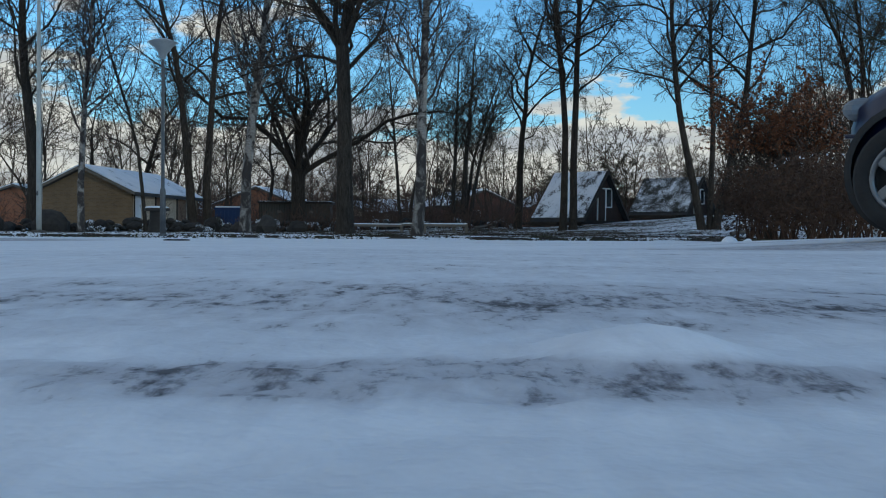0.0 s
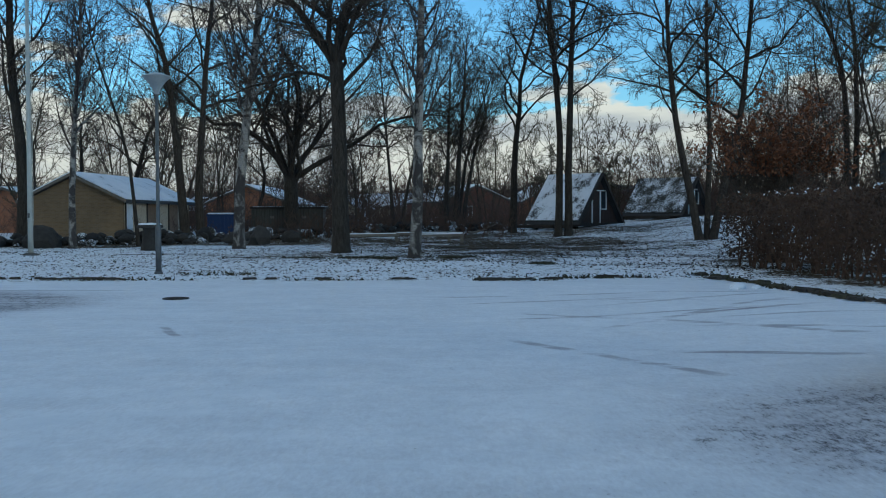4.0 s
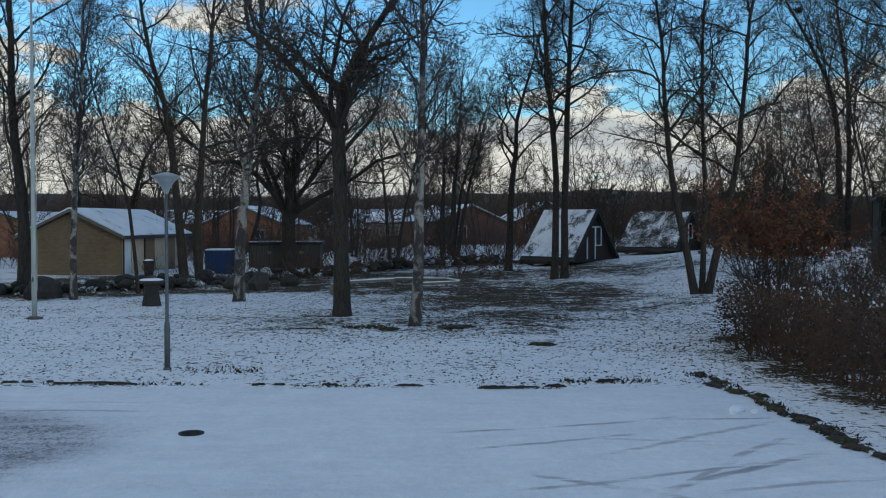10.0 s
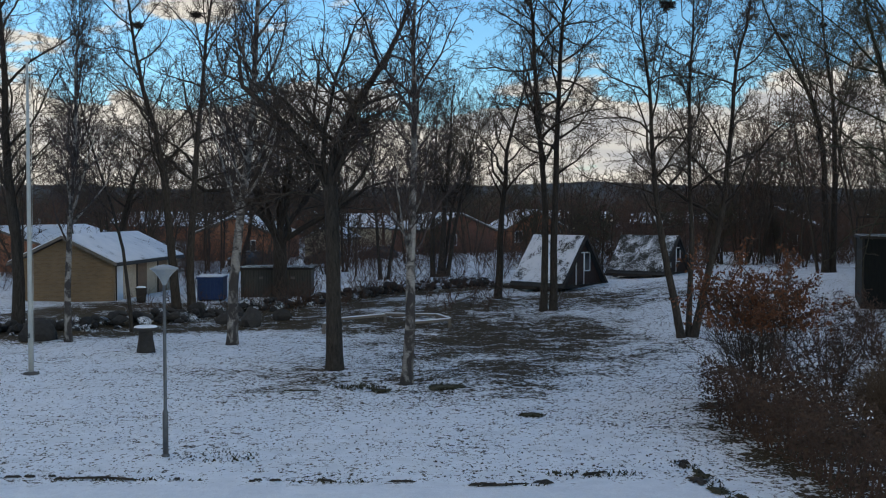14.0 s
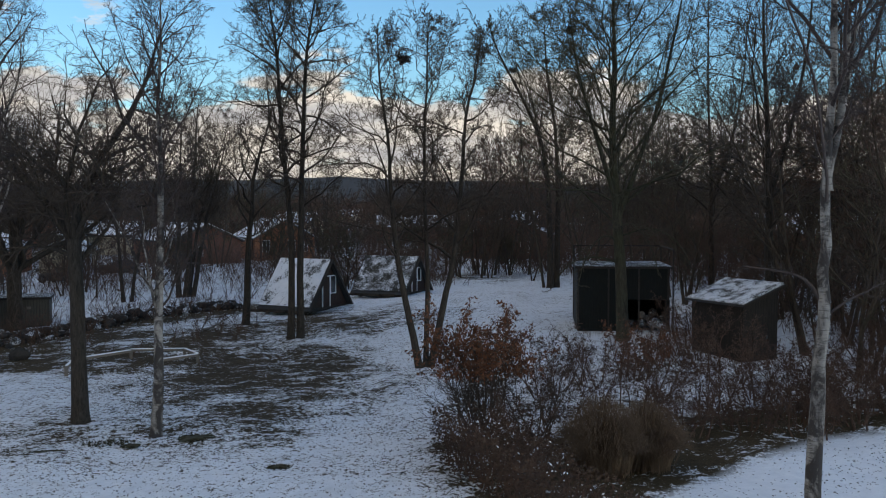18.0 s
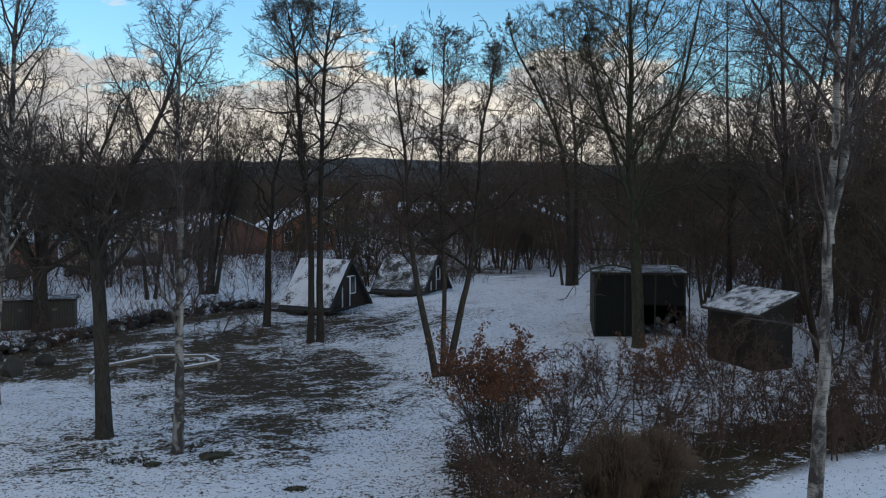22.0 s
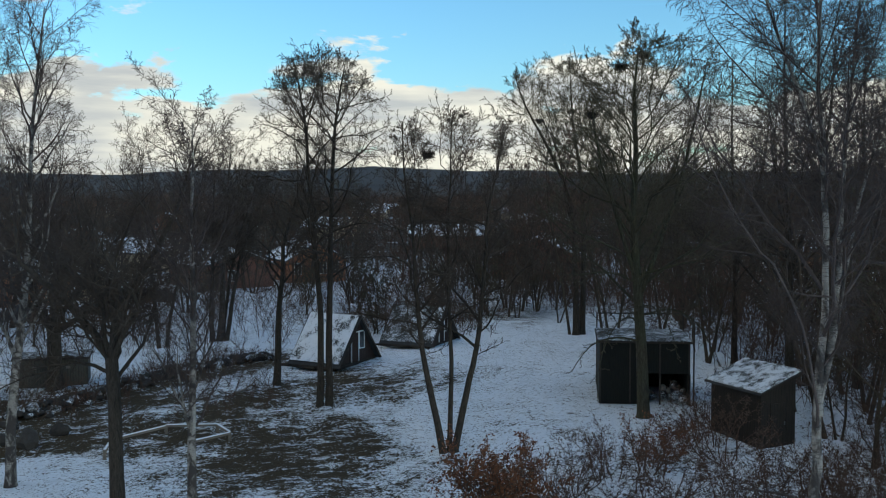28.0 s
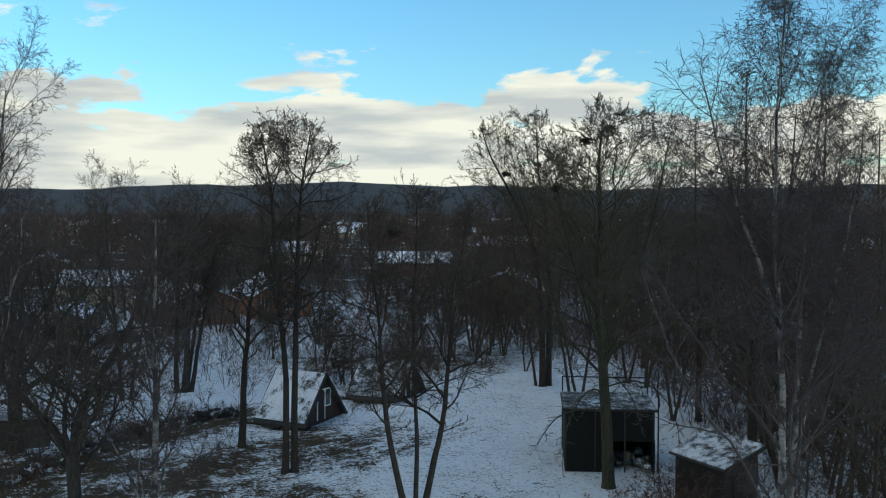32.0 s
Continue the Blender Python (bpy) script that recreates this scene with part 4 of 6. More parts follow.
fan_tree()
clearing_tree()
for row in ((27.8, 41.0, 171, 19.5, -0.05, 0.27), (34.0, 44.5, 172, 18.5, 0.03, 0.22), (31.0, 52.0, 173, 18.0, -0.03, 0.2), (39.5, 47.0, 174, 18.0, 0.02, 0.24), (26.5, 30.5, 175, 13.5, 0.03, 0.12)):
    wood_edge_tree(*row)
drive_birch()


# ---- wooden A-frame huts ----
def a_frame_hut(x, y, turn, label, width=3.6, length=4.6, height=3.2, snow_mat=None):
    """The gable with the door looks along -y of the hut."""
    hut = thing("hut", x, y, gz(x, y) - 0.02, turn, label, "hut", "A-frame huts")
    h, w, L = height, width / 2, length / 2
    # roof slabs
    for side, name in ((-1, "roof"), (1, "roof")):
        out = [(side * (w + 0.18), 0.22), (0, h + 0.24), (0, h + 0.10), (side * (w + 0.06), 0.22)]
        prism(name, out if side < 0 else out[::-1], -L - 0.3, L + 0.3, M_ROOF_DARK, hut, "steep roof slope under thin snow")
        snow = [(side * (w + 0.10), 0.46), (side * 0.06, h + 0.22), (side * 0.06, h + 0.26), (side * (w + 0.13), 0.48)]
        prism("snow_cover", snow if side < 0 else snow[::-1], -L - 0.22, L + 0.25, snow_mat or M_HUT_SNOW, hut, "broken snow lying on the roof")
        verge = [(side * (w + 0.2), 0.2), (0, h + 0.28), (0, h + 0.06), (side * (w + 0.0), 0.2)]
        for y0, y1 in ((-L - 0.36, -L - 0.3), (L + 0.3, L + 0.36)):
            prism("bargeboard", verge if side < 0 else verge[::-1], y0, y1, M_TRIM, hut)
    # gables with a raised floor
    for y0, y1 in ((-L, -L + 0.08), (L - 0.08, L)):
        prism("gable", [(-w + 0.08, 0.3), (w - 0.08, 0.3), (0, h + 0.08)], y0, y1, M_BOARD_BROWN, hut)
    one_box("floor_frame", (-w, w, -L - 0.1, L, 0.12, 0.32), M_TRIM, hut)
    for px in (-w + 0.2, w - 0.2):
        for py in (-L + 0.2, L - 0.2):
            one_box("pier", (px - 0.12, px + 0.12, py - 0.12, py + 0.12, -0.1, 0.14), M_CONCRETE, hut)
    door = one_box("door", (-0.62, 0.08, -L - 0.05, -L - 0.005, 0.34, 2.15), M_BOARD_BROWN, hut, "brown boarded door")
    for dims in ((-0.68, -0.62, -L - 0.07, -L, 0.3, 1.75), (0.08, 0.15, -L - 0.07, -L, 0.3, 2.2), (-0.5, 0.8, -L - 0.075, -L, 2.15, 2.21)):
        one_box("door_trim", dims, M_WHITE, hut, "white painted door trim", 0.0)
    one_box("handle", (-0.05, 0.0, -L - 0.12, -L - 0.05, 1.2, 1.34), M_STEEL, door)
    win = one_box("window", (0.2, 0.72, -L - 0.03, -L - 0.004, 1.15, 2.12), M_GLASS, hut, "dark window pane")
    for dims in ((0.15, 0.2, -L - 0.07, -L, 1.1, 2.15), (0.72, 0.77, -L - 0.07, -L, 1.1, 2.15), (0.15, 0.77, -L - 0.07, -L, 1.08, 1.13)):
        one_box("window_frame", dims, M_WHITE, win, "", 0.0)
    for k in range(9):
        rnd = random.Random(k)
        lx = -w - 0.1 + rnd.uniform(-0.1, 0.15)
        bm = bmesh.new()
        bmesh.ops.create_cone(bm, cap_ends=True, segments=8, radius1=rnd.uniform(0.08, 0.13), radius2=0.09, depth=rnd.uniform(0.5, 0.9), matrix=Matrix.Translation((lx, -L + 0.4 + k * 0.5, 0.1)) @ Matrix.Rotation(radians(90), 4, "X"))
        part("log", bm, M_BARK, hut)
    return hut


HUT1 = a_frame_hut(8.0, 60.7, 47, "dark brown A-frame hut with a snowy roof", 4.3, 3.3, 2.95)
HUT2 = a_frame_hut(14.3, 64.6, 52, "dark A-frame hut with snow, behind bare trees", 4.0, 3.4, 2.85, M_ROOF_THIN)
HUT2.matrix_world = HUT2.matrix_world @ Matrix.Diagonal((1, 1, 0.83, 1))


# ---- brick sheds and houses ----
def gabled_house(name, x, y, turn, width, length, eave, ridge, wall_mat, label, category, group, doors=(), windows=(), side_mat=None, z=None, over=0.35):
    """A house whose gable looks along -y; width in x, length back along y, one corner of the gable at the left."""
    h = thing(name, x, y, (gz(x, y) if z is None else z), turn, label, category, group)
    w, t = width / 2, 0.2
    gable = [(-w, -0.2), (w, -0.2), (w, eave), (0, ridge), (-w, eave)]
    prism("wall", gable, 0, t, wall_mat, h)
    prism("wall", gable, length - t, length, wall_mat, h)
    for sx in (-1, 1):
        one_box("wall", (min(sx * w, sx * (w - t)), max(sx * w, sx * (w - t)), t, length - t, -0.2, eave), side_mat or wall_mat, h, "", 0.0)
        k = (ridge - eave) / w
        ox = w + over
        out = [(sx * ox, eave - over * k + 0.02), (0, ridge + 0.02), (0, ridge + 0.2), (sx * ox, eave - over * k + 0.2)]
        prism("roof", out if sx < 0 else out[::-1], -over, length + over, M_ROOF_DARK, h, "dark roof slope under snow")
        sn = [(sx * (ox - 0.05), eave - over * k + 0.204), (sx * 0.02, ridge + 0.204), (sx * 0.02, ridge + 0.29), (sx * (ox - 0.05), eave - over * k + 0.28)]
        prism("snow_cover", sn if sx < 0 else sn[::-1], -over + 0.06, length + over - 0.06, M_ROOF_SNOW, h, "snow on the roof")
        vb = [(sx * ox, eave - over * k + 0.03), (0, ridge + 0.03), (0, ridge + 0.19), (sx * ox, eave - over * k + 0.19)]
        prism("bargeboard", vb if sx < 0 else vb[::-1], -over - 0.03, -over, M_WOOD, h)
    for face, a, b, z0, z1, mat in doors:
        d = one_box("door", (w + 0.004, w + 0.05, a, b, z0, z1) if face == "r" else (a, b, -0.05, -0.004, z0, z1), mat, h)
        fr = (w + 0.004, w + 0.07, a - 0.08, a, z0, z1 + 0.08) if face == "r" else (a - 0.08, a, -0.07, -0.004, z0, z1 + 0.08)
        one_box("door_frame", fr, M_TRIM, d, "", 0.0)
    for face, a, b, z0, z1 in windows:
        add_window(h, w, face, a, b, z0, z1)
    return h


def add_window(h, w, face, a, b, z0, z1):
    if face == "r":
        win = one_box("window", (w + 0.004, w + 0.03, a, b, z0, z1), M_GLASS, h, "", 0.0)
        bars = [(w + 0.004, w + 0.06, a - 0.07, a, z0 - 0.07, z1 + 0.07), (w + 0.004, w + 0.06, b, b + 0.07, z0 - 0.07, z1 + 0.07), (w + 0.004, w + 0.06, a, b, z1, z1 + 0.07), (w + 0.004, w + 0.08, a - 0.05, b + 0.05, z0 - 0.07, z0)]
    else:
        m = (a + b) / 2
        win = one_box("window", (a, b, -0.03, -0.004, z0, z1), M_GLASS, h, "", 0.0)
        bars = [(a - 0.08, a, -0.06, -0.004, z0 - 0.08, z1 + 0.08), (b, b + 0.08, -0.06, -0.004, z0 - 0.08, z1 + 0.08), (a, b, -0.06, -0.004, z1, z1 + 0.08), (a - 0.05, b + 0.05, -0.08, -0.004, z0 - 0.08, z0), (m - 0.03, m + 0.03, -0.05, -0.004, z0, z1)]
    for dims in bars:
        one_box("window_frame", dims, M_WHITE, win, "", 0.0)


YELLOW_SHED = gabled_house("shed", -20.4, 57.0, -5, 5.7, 10.5, 2.15, 3.5, M_BRICK_YELLOW, "yellow brick garage row with a snowy roof", "shed", "", side_mat=M_BOARD_PALE,
             doors=(("r", 0.35, 1.25, 0.0, 2.0, M_DOOR_WHITE), ("r", 3.4, 4.9, 0.0, 2.0, M_DOOR_BROWN), ("r", 6.8, 8.3, 0.0, 2.0, M_DOOR_BROWN)))
gabled_house("house", -20.4, 104, -4, 8.8, 12, 2.6, 4.4, M_BRICK_ORANGE, "orange brick house with a snowy gable roof", "house", "", windows=(("f", 1.4, 2.3, 0.9, 2.1),))
gabled_house("garage", -11.6, 109, -6, 4.2, 9, 2.1, 3.2, M_BRICK_PALE, "pale yellow brick garage with a snowy roof", "garage", "brick garages", doors=(("r", 0.6, 2.8, 0.0, 1.9, M_DOOR_WHITE), ("r", 3.4, 5.6, 0.0, 1.9, M_DOOR_WHITE)))
gabled_house("house", -36.5, 84, -12, 9.0, 14, 2.3, 3.6, M_BRICK_ORANGE, "low orange brick house with a long snowy roof", "house", "", doors=(("f", -2.6, -1.7, 0, 2.0, M_DOOR_WHITE),))
gabled_house("house", 3.5, 116, 22, 8.5, 12, 2.6, 4.4, M_BRICK_BROWN, "red-brown brick house with a snowy roof", "house", "brick houses", windows=(("f", -1.5, -0.6, 0.9, 2.1), ("r", 2, 3, 0.9, 2.1), ("r", 6, 7, 0.9, 2.1)))
gabled_house("house", 13.0, 122, 10, 7.5, 11, 2.7, 4.8, M_BRICK_ORANGE, "orange brick house with white-framed windows", "house", "brick houses", windows=(("f", 0.4, 1.2, 1.1, 2.4), ("f", 2.0, 2.8, 1.1, 2.4), ("f", -2.8, -2.0, 1.1, 2.4)))
gabled_house("house", 40.5, 118, -22, 11.5, 12, 2.7, 5.2, M_BRICK_BROWN, "red-brown brick house with two pale windows", "house", "brick houses", windows=(("f", -1.0, 0.0, 0.9, 2.2), ("f", 1.6, 2.6, 0.9, 2.2)))
gabled_house("house", -4.5, 150, 70, 8, 12, 2.6, 4.4, M_BRICK_PALE, "pale brick house with a snowy roof among trees", "house", "houses far off", windows=(("f", -1.5, -0.5, 0.9, 2.1),))
rnd_town = random.Random(77)
for k in range(64):
    ang = radians(rnd_town.uniform(-22, 52))
    dist = 165 + 15 * k ** 0.95 + rnd_town.uniform(-12, 12)
    hx, hy = dist * math.sin(ang), dist * math.cos(ang)
    gabled_house("house", hx, hy, rnd_town.choice((0, 80, -15, 65, 95)) + rnd_town.uniform(-8, 8), rnd_town.uniform(8, 10), rnd_town.uniform(11, 18), 2.6, rnd_town.uniform(4.2, 5.4),
                 rnd_town.choice((M_BRICK_BROWN, M_BRICK_ORANGE, M_BRICK_PALE, M_BRICK_BROWN)), "brick house with a snowy roof far behind the trees", "house", "houses far off", over=0.5,
                 windows=(("f", -2.5, -1.5, 0.9, 2.1), ("f", 1.0, 2.0, 0.9, 2.1)))


# the bin store of grey boards and the blue container
def bin_store():
    s = thing("bin_store", -8.8, 59.2, gz(-8.8, 59.2), 2, "grey-brown boarded bin store with a flat roof", "shed")
    for dims in ((-2.0, 2.0, 0, 0.08, -0.05, 1.6), (-2.0, -1.92, 0.08, 2.2, -0.05, 1.6), (1.92, 2.0, 0.08, 2.2, -0.05, 1.6), (-2.0, 2.0, 2.2, 2.28, -0.05, 1.6)):
        one_box("wall", dims, M_BOARD_GREY, s, "", 0.0)
    one_box("roof", (-2.15, 2.15, -0.15, 2.45, 1.6, 1.72), M_TRIM, s, "dark flat roof edge")
    one_box("snow_cover", (-2.1, 2.1, -0.1, 2.4, 1.724, 1.76), M_ROOF_THIN, s)
    for px in (-2.04, 0.0, 2.0):
        one_box("post", (px - 0.04, px + 0.05, -0.05, -0.004, 0, 1.6), M_BOARD_GREY, s)
    for px in (-0.9, 0.95):
        one_box("sign", (px - 0.12, px + 0.12, -0.02, -0.004, 1.05, 1.2), M_WOOD, s)


def container():
    c = thing("container", -12.2, 57.0, gz(-12.2, 57), 3, "blue steel container with snow on top", "container")
    one_box("body", (-0.72, 0.72, 0, 1.6, 0.08, 1.32), M_BLUE, c, "", 0.03)
    for k in range(7):
        px = -0.63 + k * 0.21
        one_box("rib", (px - 0.03, px + 0.03, -0.03, 0.0, 0.15, 1.25), M_BLUE, c, "", 0.008)
    one_box("rim", (-0.76, 0.76, -0.05, 1.65, 1.25, 1.36), M_BLUE, c)
    one_box("snow_cover", (-0.7, 0.7, 0.0, 1.6, 1.364, 1.44), M_SNOW, c, "", 0.03)
    for px in (-0.55, 0.55):
        one_box("skid", (px - 0.06, px + 0.06, 0.0, 1.6, -0.02, 0.08), M_TRIM, c)


bin_store()
container()


def dark_shed():
    s = thing("shed", 19.1, 43.95, gz(21, 45) - 0.02, -20, "dark green boarded shed with leaves and snow on its roof", "shed")
    h = 3.05
    for dims in ((0, 2.3, 0, 0.1, 0, h), (2.3, 4.4, 0, 0.1, 1.55, h), (0, 0.1, 0.1, 4.2, 0, h), (4.3, 4.4, 0.1, 4.2, 0, h), (0, 4.4, 4.2, 4.3, 0, h)):
        one_box("wall", dims, M_BOARD_GREEN, s, "", 0.0)
    one_box("post", (4.28, 4.42, -0.03, 0.09, 0, 1.55), M_BOARD_GREEN, s)
    prism("roof", [(-0.12, h), (4.52, h), (4.52, h + 0.1), (-0.12, h + 0.1)], -0.15, 4.5, M_TRIM, s)
    one_box("snow_cover", (-0.08, 4.48, -0.05, 4.45, h + 0.104, h + 0.13), M_ROOF_THIN, s, "thin snow and leaves")
    for px in (0.05, 1.5, 2.95, 4.35):
        one_box("batten", (px - 0.04, px + 0.04, -0.03, 0.0, 0, h), M_TRIM, s, "", 0.0)
    rail = [(4.55, -0.2, 4.55, 4.5), (0.0, 4.5, 4.55, 4.5)]
    for x0, y0, x1, y1 in rail:
        one_box("rail", (min(x0, x1) - 0.03, max(x0, x1) + 0.03, min(y0, y1) - 0.03, max(y0, y1) + 0.03, h + 0.9, h + 0.96), M_TRIM, s)
    for px, py in ((4.55, 4.5), (0.0, 4.5), (4.55, -0.2), (2.3, 4.5)):
        one_box("post", (px - 0.035, px + 0.035, py - 0.035, py + 0.035, 0.0, h + 0.96), M_TRIM, s)
    for k in range(16):
        r = random.Random(k)
        bm = bmesh.new()
        bmesh.ops.create_icosphere(bm, subdivisions=1, radius=r.uniform(0.12, 0.28), matrix=Matrix.Translation((2.5 + r.uniform(0, 1.7), 0.35 + r.uniform(0, 1.2), 0.15 + r.uniform(0, 0.7))))
        part("firewood", bm, M_WOOD if k % 2 else M_ROOF_THIN, s)


def snow_shed():
    """A lean-to roof that climbs from the low eave at -x to the high wall at +x."""
    w, L, low, high, t = 0.95, 3.2, 2.4, 3.05, 0.12
    h = thing("shed", 24.0, 35.85, gz(24.0, 35.85), 11.5, "small dark brown shed with a sloping snowy roof", "shed")
    end = [(-w, -0.2), (w, -0.2), (w, high), (-w, low)]
    prism("wall", end, 0, t, M_BOARD_SHED, h)
    prism("wall", end, L - t, L, M_BOARD_SHED, h)
    one_box("wall", (-w, -w + t, t, L - t, -0.2, low), M_BOARD_SHED, h, "", 0.0)
    one_box("wall", (w - t, w, t, L - t, -0.2, high - 0.06), M_BOARD_SHED, h, "", 0.0)
    k, o = (high - low) / (2 * w), 0.22
    a, b = low - o * k + 0.02, high + o * k + 0.02
    prism("roof", [(-w - o, a), (w + o, b), (w + o, b + 0.09), (-w - o, a + 0.09)], -o, L + o, M_ROOF_DARK, h, "dark sloping roof under snow")
    prism("snow_cover", [(-w - o + 0.05, a + 0.11), (w + o - 0.05, b + 0.08), (w + o - 0.05, b + 0.15), (-w - o + 0.05, a + 0.16)], -o + 0.05, L + o - 0.05, M_SHED_SNOW, h, "broken snow on the roof")
    prism("bargeboard", [(-w - o, a - 0.06), (w + o, b - 0.06), (w + o, b + 0.07), (-w - o, a + 0.07)], -o - 0.03, -o, M_BOARD_SHED, h)
    d = one_box("door", (-0.45, 0.4, -0.05, -0.004, 0.0, 1.9), M_BOARD_SHED, h, "boarded door")
    one_box("handle", (0.28, 0.32, -0.09, -0.05, 0.95, 1.1), M_STEEL, d)


dark_shed()
snow_shed()


# ---- lamp, flagpole, stone table ----
def street_lamp(x, y):
    s = thing("street_lamp", x, y, gz(x, y), 0, "grey steel park lamp with a wide bowl shade", "lamp")
    lathe("pole", [(0.001, -0.1), (0.058, -0.1), (0.058, 0.92), (0.050, 0.96), (0.036, 0.98), (0.033, 3.6), (0.04, 3.62)], M_STEEL, s, "", 14)
    lathe("collar", [(0.07, 0.0), (0.085, 0.02), (0.085, 0.05), (0.058, 0.07)], M_STEEL, s, "", 14)
    lathe("shade", [(0.035, 3.55), (0.06, 3.6), (0.09, 3.68), (0.18, 3.80), (0.265, 3.88), (0.275, 3.90), (0.20, 3.93), (0.09, 3.965), (0.001, 3.975)], M_LAMP, s, "pale cone-shaped lamp bowl", 28)
    lathe("rim", [(0.262, 3.875), (0.285, 3.885), (0.285, 3.905), (0.26, 3.91)], M_LAMP, s, "", 28)
    one_box("hatch", (-0.03, 0.03, -0.066, -0.05, 0.45, 0.75), M_STEEL, s)


def flagpole(x, y):
    s = thing("flagpole", x, y, gz(x, y), 0, "tall white tapering flagpole on a small footing", "flagpole")
    lathe("pole", [(0.001, 0.0), (0.08, 0.0), (0.074, 2.5), (0.058, 6.0), (0.036, 9.6), (0.001, 9.62)], M_POLE, s, "", 16)
    lathe("footing", [(0.001, -0.05), (0.26, -0.05), (0.24, 0.06), (0.1, 0.1)], M_CONCRETE, s, "", 16)
    lathe("finial", [(0.001, 9.6), (0.07, 9.64), (0.09, 9.70), (0.06, 9.77), (0.001, 9.79)], M_POLE, s, "", 14)
    one_box("cleat", (-0.02, 0.02, -0.15, -0.08, 1.15, 1.3), M_STEEL, s)
    part("rope", box(bmesh.new(), 0.098, 0.106, -0.004, 0.004, 0.9, 9.5), M_POLE, s)


def stone_table(x, y):
    s = thing("stone_table", x, y, gz(x, y), 0, "round concrete pedestal table topped with snow", "table")
    lathe("pedestal", [(0.001, -0.05), (0.34, -0.05), (0.32, 0.12), (0.26, 0.45), (0.25, 0.75), (0.27, 0.80)], M_STONE, s, "", 18)
    lathe("tabletop", [(0.001, 0.79), (0.42, 0.79), (0.45, 0.82), (0.45, 0.88), (0.42, 0.90), (0.001, 0.90)], M_STONE, s, "", 26)
    lathe("snow_cover", [(0.41, 0.905), (0.40, 0.94), (0.3, 0.965), (0.001, 0.97)], M_SNOW, s, "", 26)


street_lamp(-5.03, 21.2)
flagpole(-12.0, 31.6)
stone_table(-9.9, 36.6)


def bin_at(x, y):
    s = thing("litter_bin", x, y, gz(x, y), 0, "small dark bin with snow on its lid", "bin")
    lathe("body", [(0.001, 0.0), (0.24, 0.0), (0.3, 0.75), (0.001, 0.76)], M_TRIM, s, "", 14)
    lathe("lid", [(0.32, 0.75), (0.33, 0.8), (0.001, 0.86)], M_TRIM, s, "", 14)
    lathe("snow_cover", [(0.28, 0.83), (0.2, 0.9), (0.001, 0.92)], M_SNOW, s, "", 14)


bin_at(-15.9, 56.4)


# the round cover in the yard
def manhole(x, y):
    s = thing("manhole_cover", x, y, gz(x, y) + 0.004, 0, "round cast-iron cover bare of snow in the yard", "manhole cover", kind="structure")
    lathe("rim", [(0.18, -0.03), (0.18, 0.012), (0.155, 0.015), (0.15, 0.004)], M_IRON, s, "", 26)
    lathe("lid", [(0.15, 0.0), (0.145, 0.01), (0.001, 0.012)], M_IRON, s, "", 26)
    for k in range(-3, 4):
        w = math.sqrt(max(0.0, 0.13 ** 2 - (k * 0.036) ** 2))
        one_box("rib", (-w, w, k * 0.036 - 0.006, k * 0.036 + 0.006, 0.01, 0.017), M_IRON, s, "", 0.0)


manhole(-3.03, 15.25)


# low snow-topped rail round the old play pit
def low_rail():
    s = thing("low_fence", -1.6, 43.8, gz(-1.6, 43.8), 0, "low timber rail fence topped with snow", "fence")
    pts = [(-4.1, 42.0), (-4.0, 43.9), (-1.75, 46.0), (0.6, 45.6), (1.15, 43.9), (-0.6, 42.6)]
    for k, (px, py) in enumerate(pts):
        z = gz(px, py) - gz(-1.6, 43.8)
        one_box("post", (px + 1.6 - 0.07, px + 1.6 + 0.07, py - 43.8 - 0.07, py - 43.8 + 0.07, z - 0.1, z + 0.42), M_WOOD, s)
    for (ax, ay), (bx, by) in zip(pts[:-1], pts[1:]):
        for z0, z1, mat, name, wd in ((0.3, 0.4, M_WOOD, "rail", 0.06), (0.402, 0.44, M_SNOW, "snow_cover", 0.05)):
            d = Vector((bx - ax, by - ay, 0))
            bm = box(bmesh.new(), 0, d.length, -wd, wd, z0, z1, 0.012)
            ob = part(name, bm, mat, s)
            ob.matrix_local = Matrix.Translation((ax + 1.6, ay - 43.8, gz(ax, ay) - gz(-1.6, 43.8))) @ Matrix.Rotation(math.atan2(d.y, d.x), 4, "Z")


low_rail()


# ---- stone wall ----
def rock_mesh(seed, material=M_STONE):
    bm = bmesh.new()
    bmesh.ops.create_icosphere(bm, subdivisions=2, radius=1.0)
    noise.seed_set(seed)
    for v in bm.verts:
        k = 1 + 0.35 * noise.noise(v.co * 0.9 + Vector((seed, 0, 0))) + 0.12 * noise.noise(v.co * 2.6)
        v.co = Vector((v.co.x * k, v.co.y * k * 0.85, max(v.co.z * k * 0.7, -0.55)))
    me = bpy.data.meshes.new("stone")
    bm.to_mesh(me)
    bm.free()
    me.materials.append(material)
    return me


ROCKS = [rock_mesh(k) for k in range(7)]
SNOWY_ROCKS = [rock_mesh(k, M_ROOF_THIN) for k in range(20, 25)]
wall_line = ((-24, 41.5), (-16.4, 42.5), (-12.6, 46.0), (-8.5, 51.5), (-5.5, 56.0), (-2.0, 60.5), (1.5, 64.0), (4.2, 64.5))


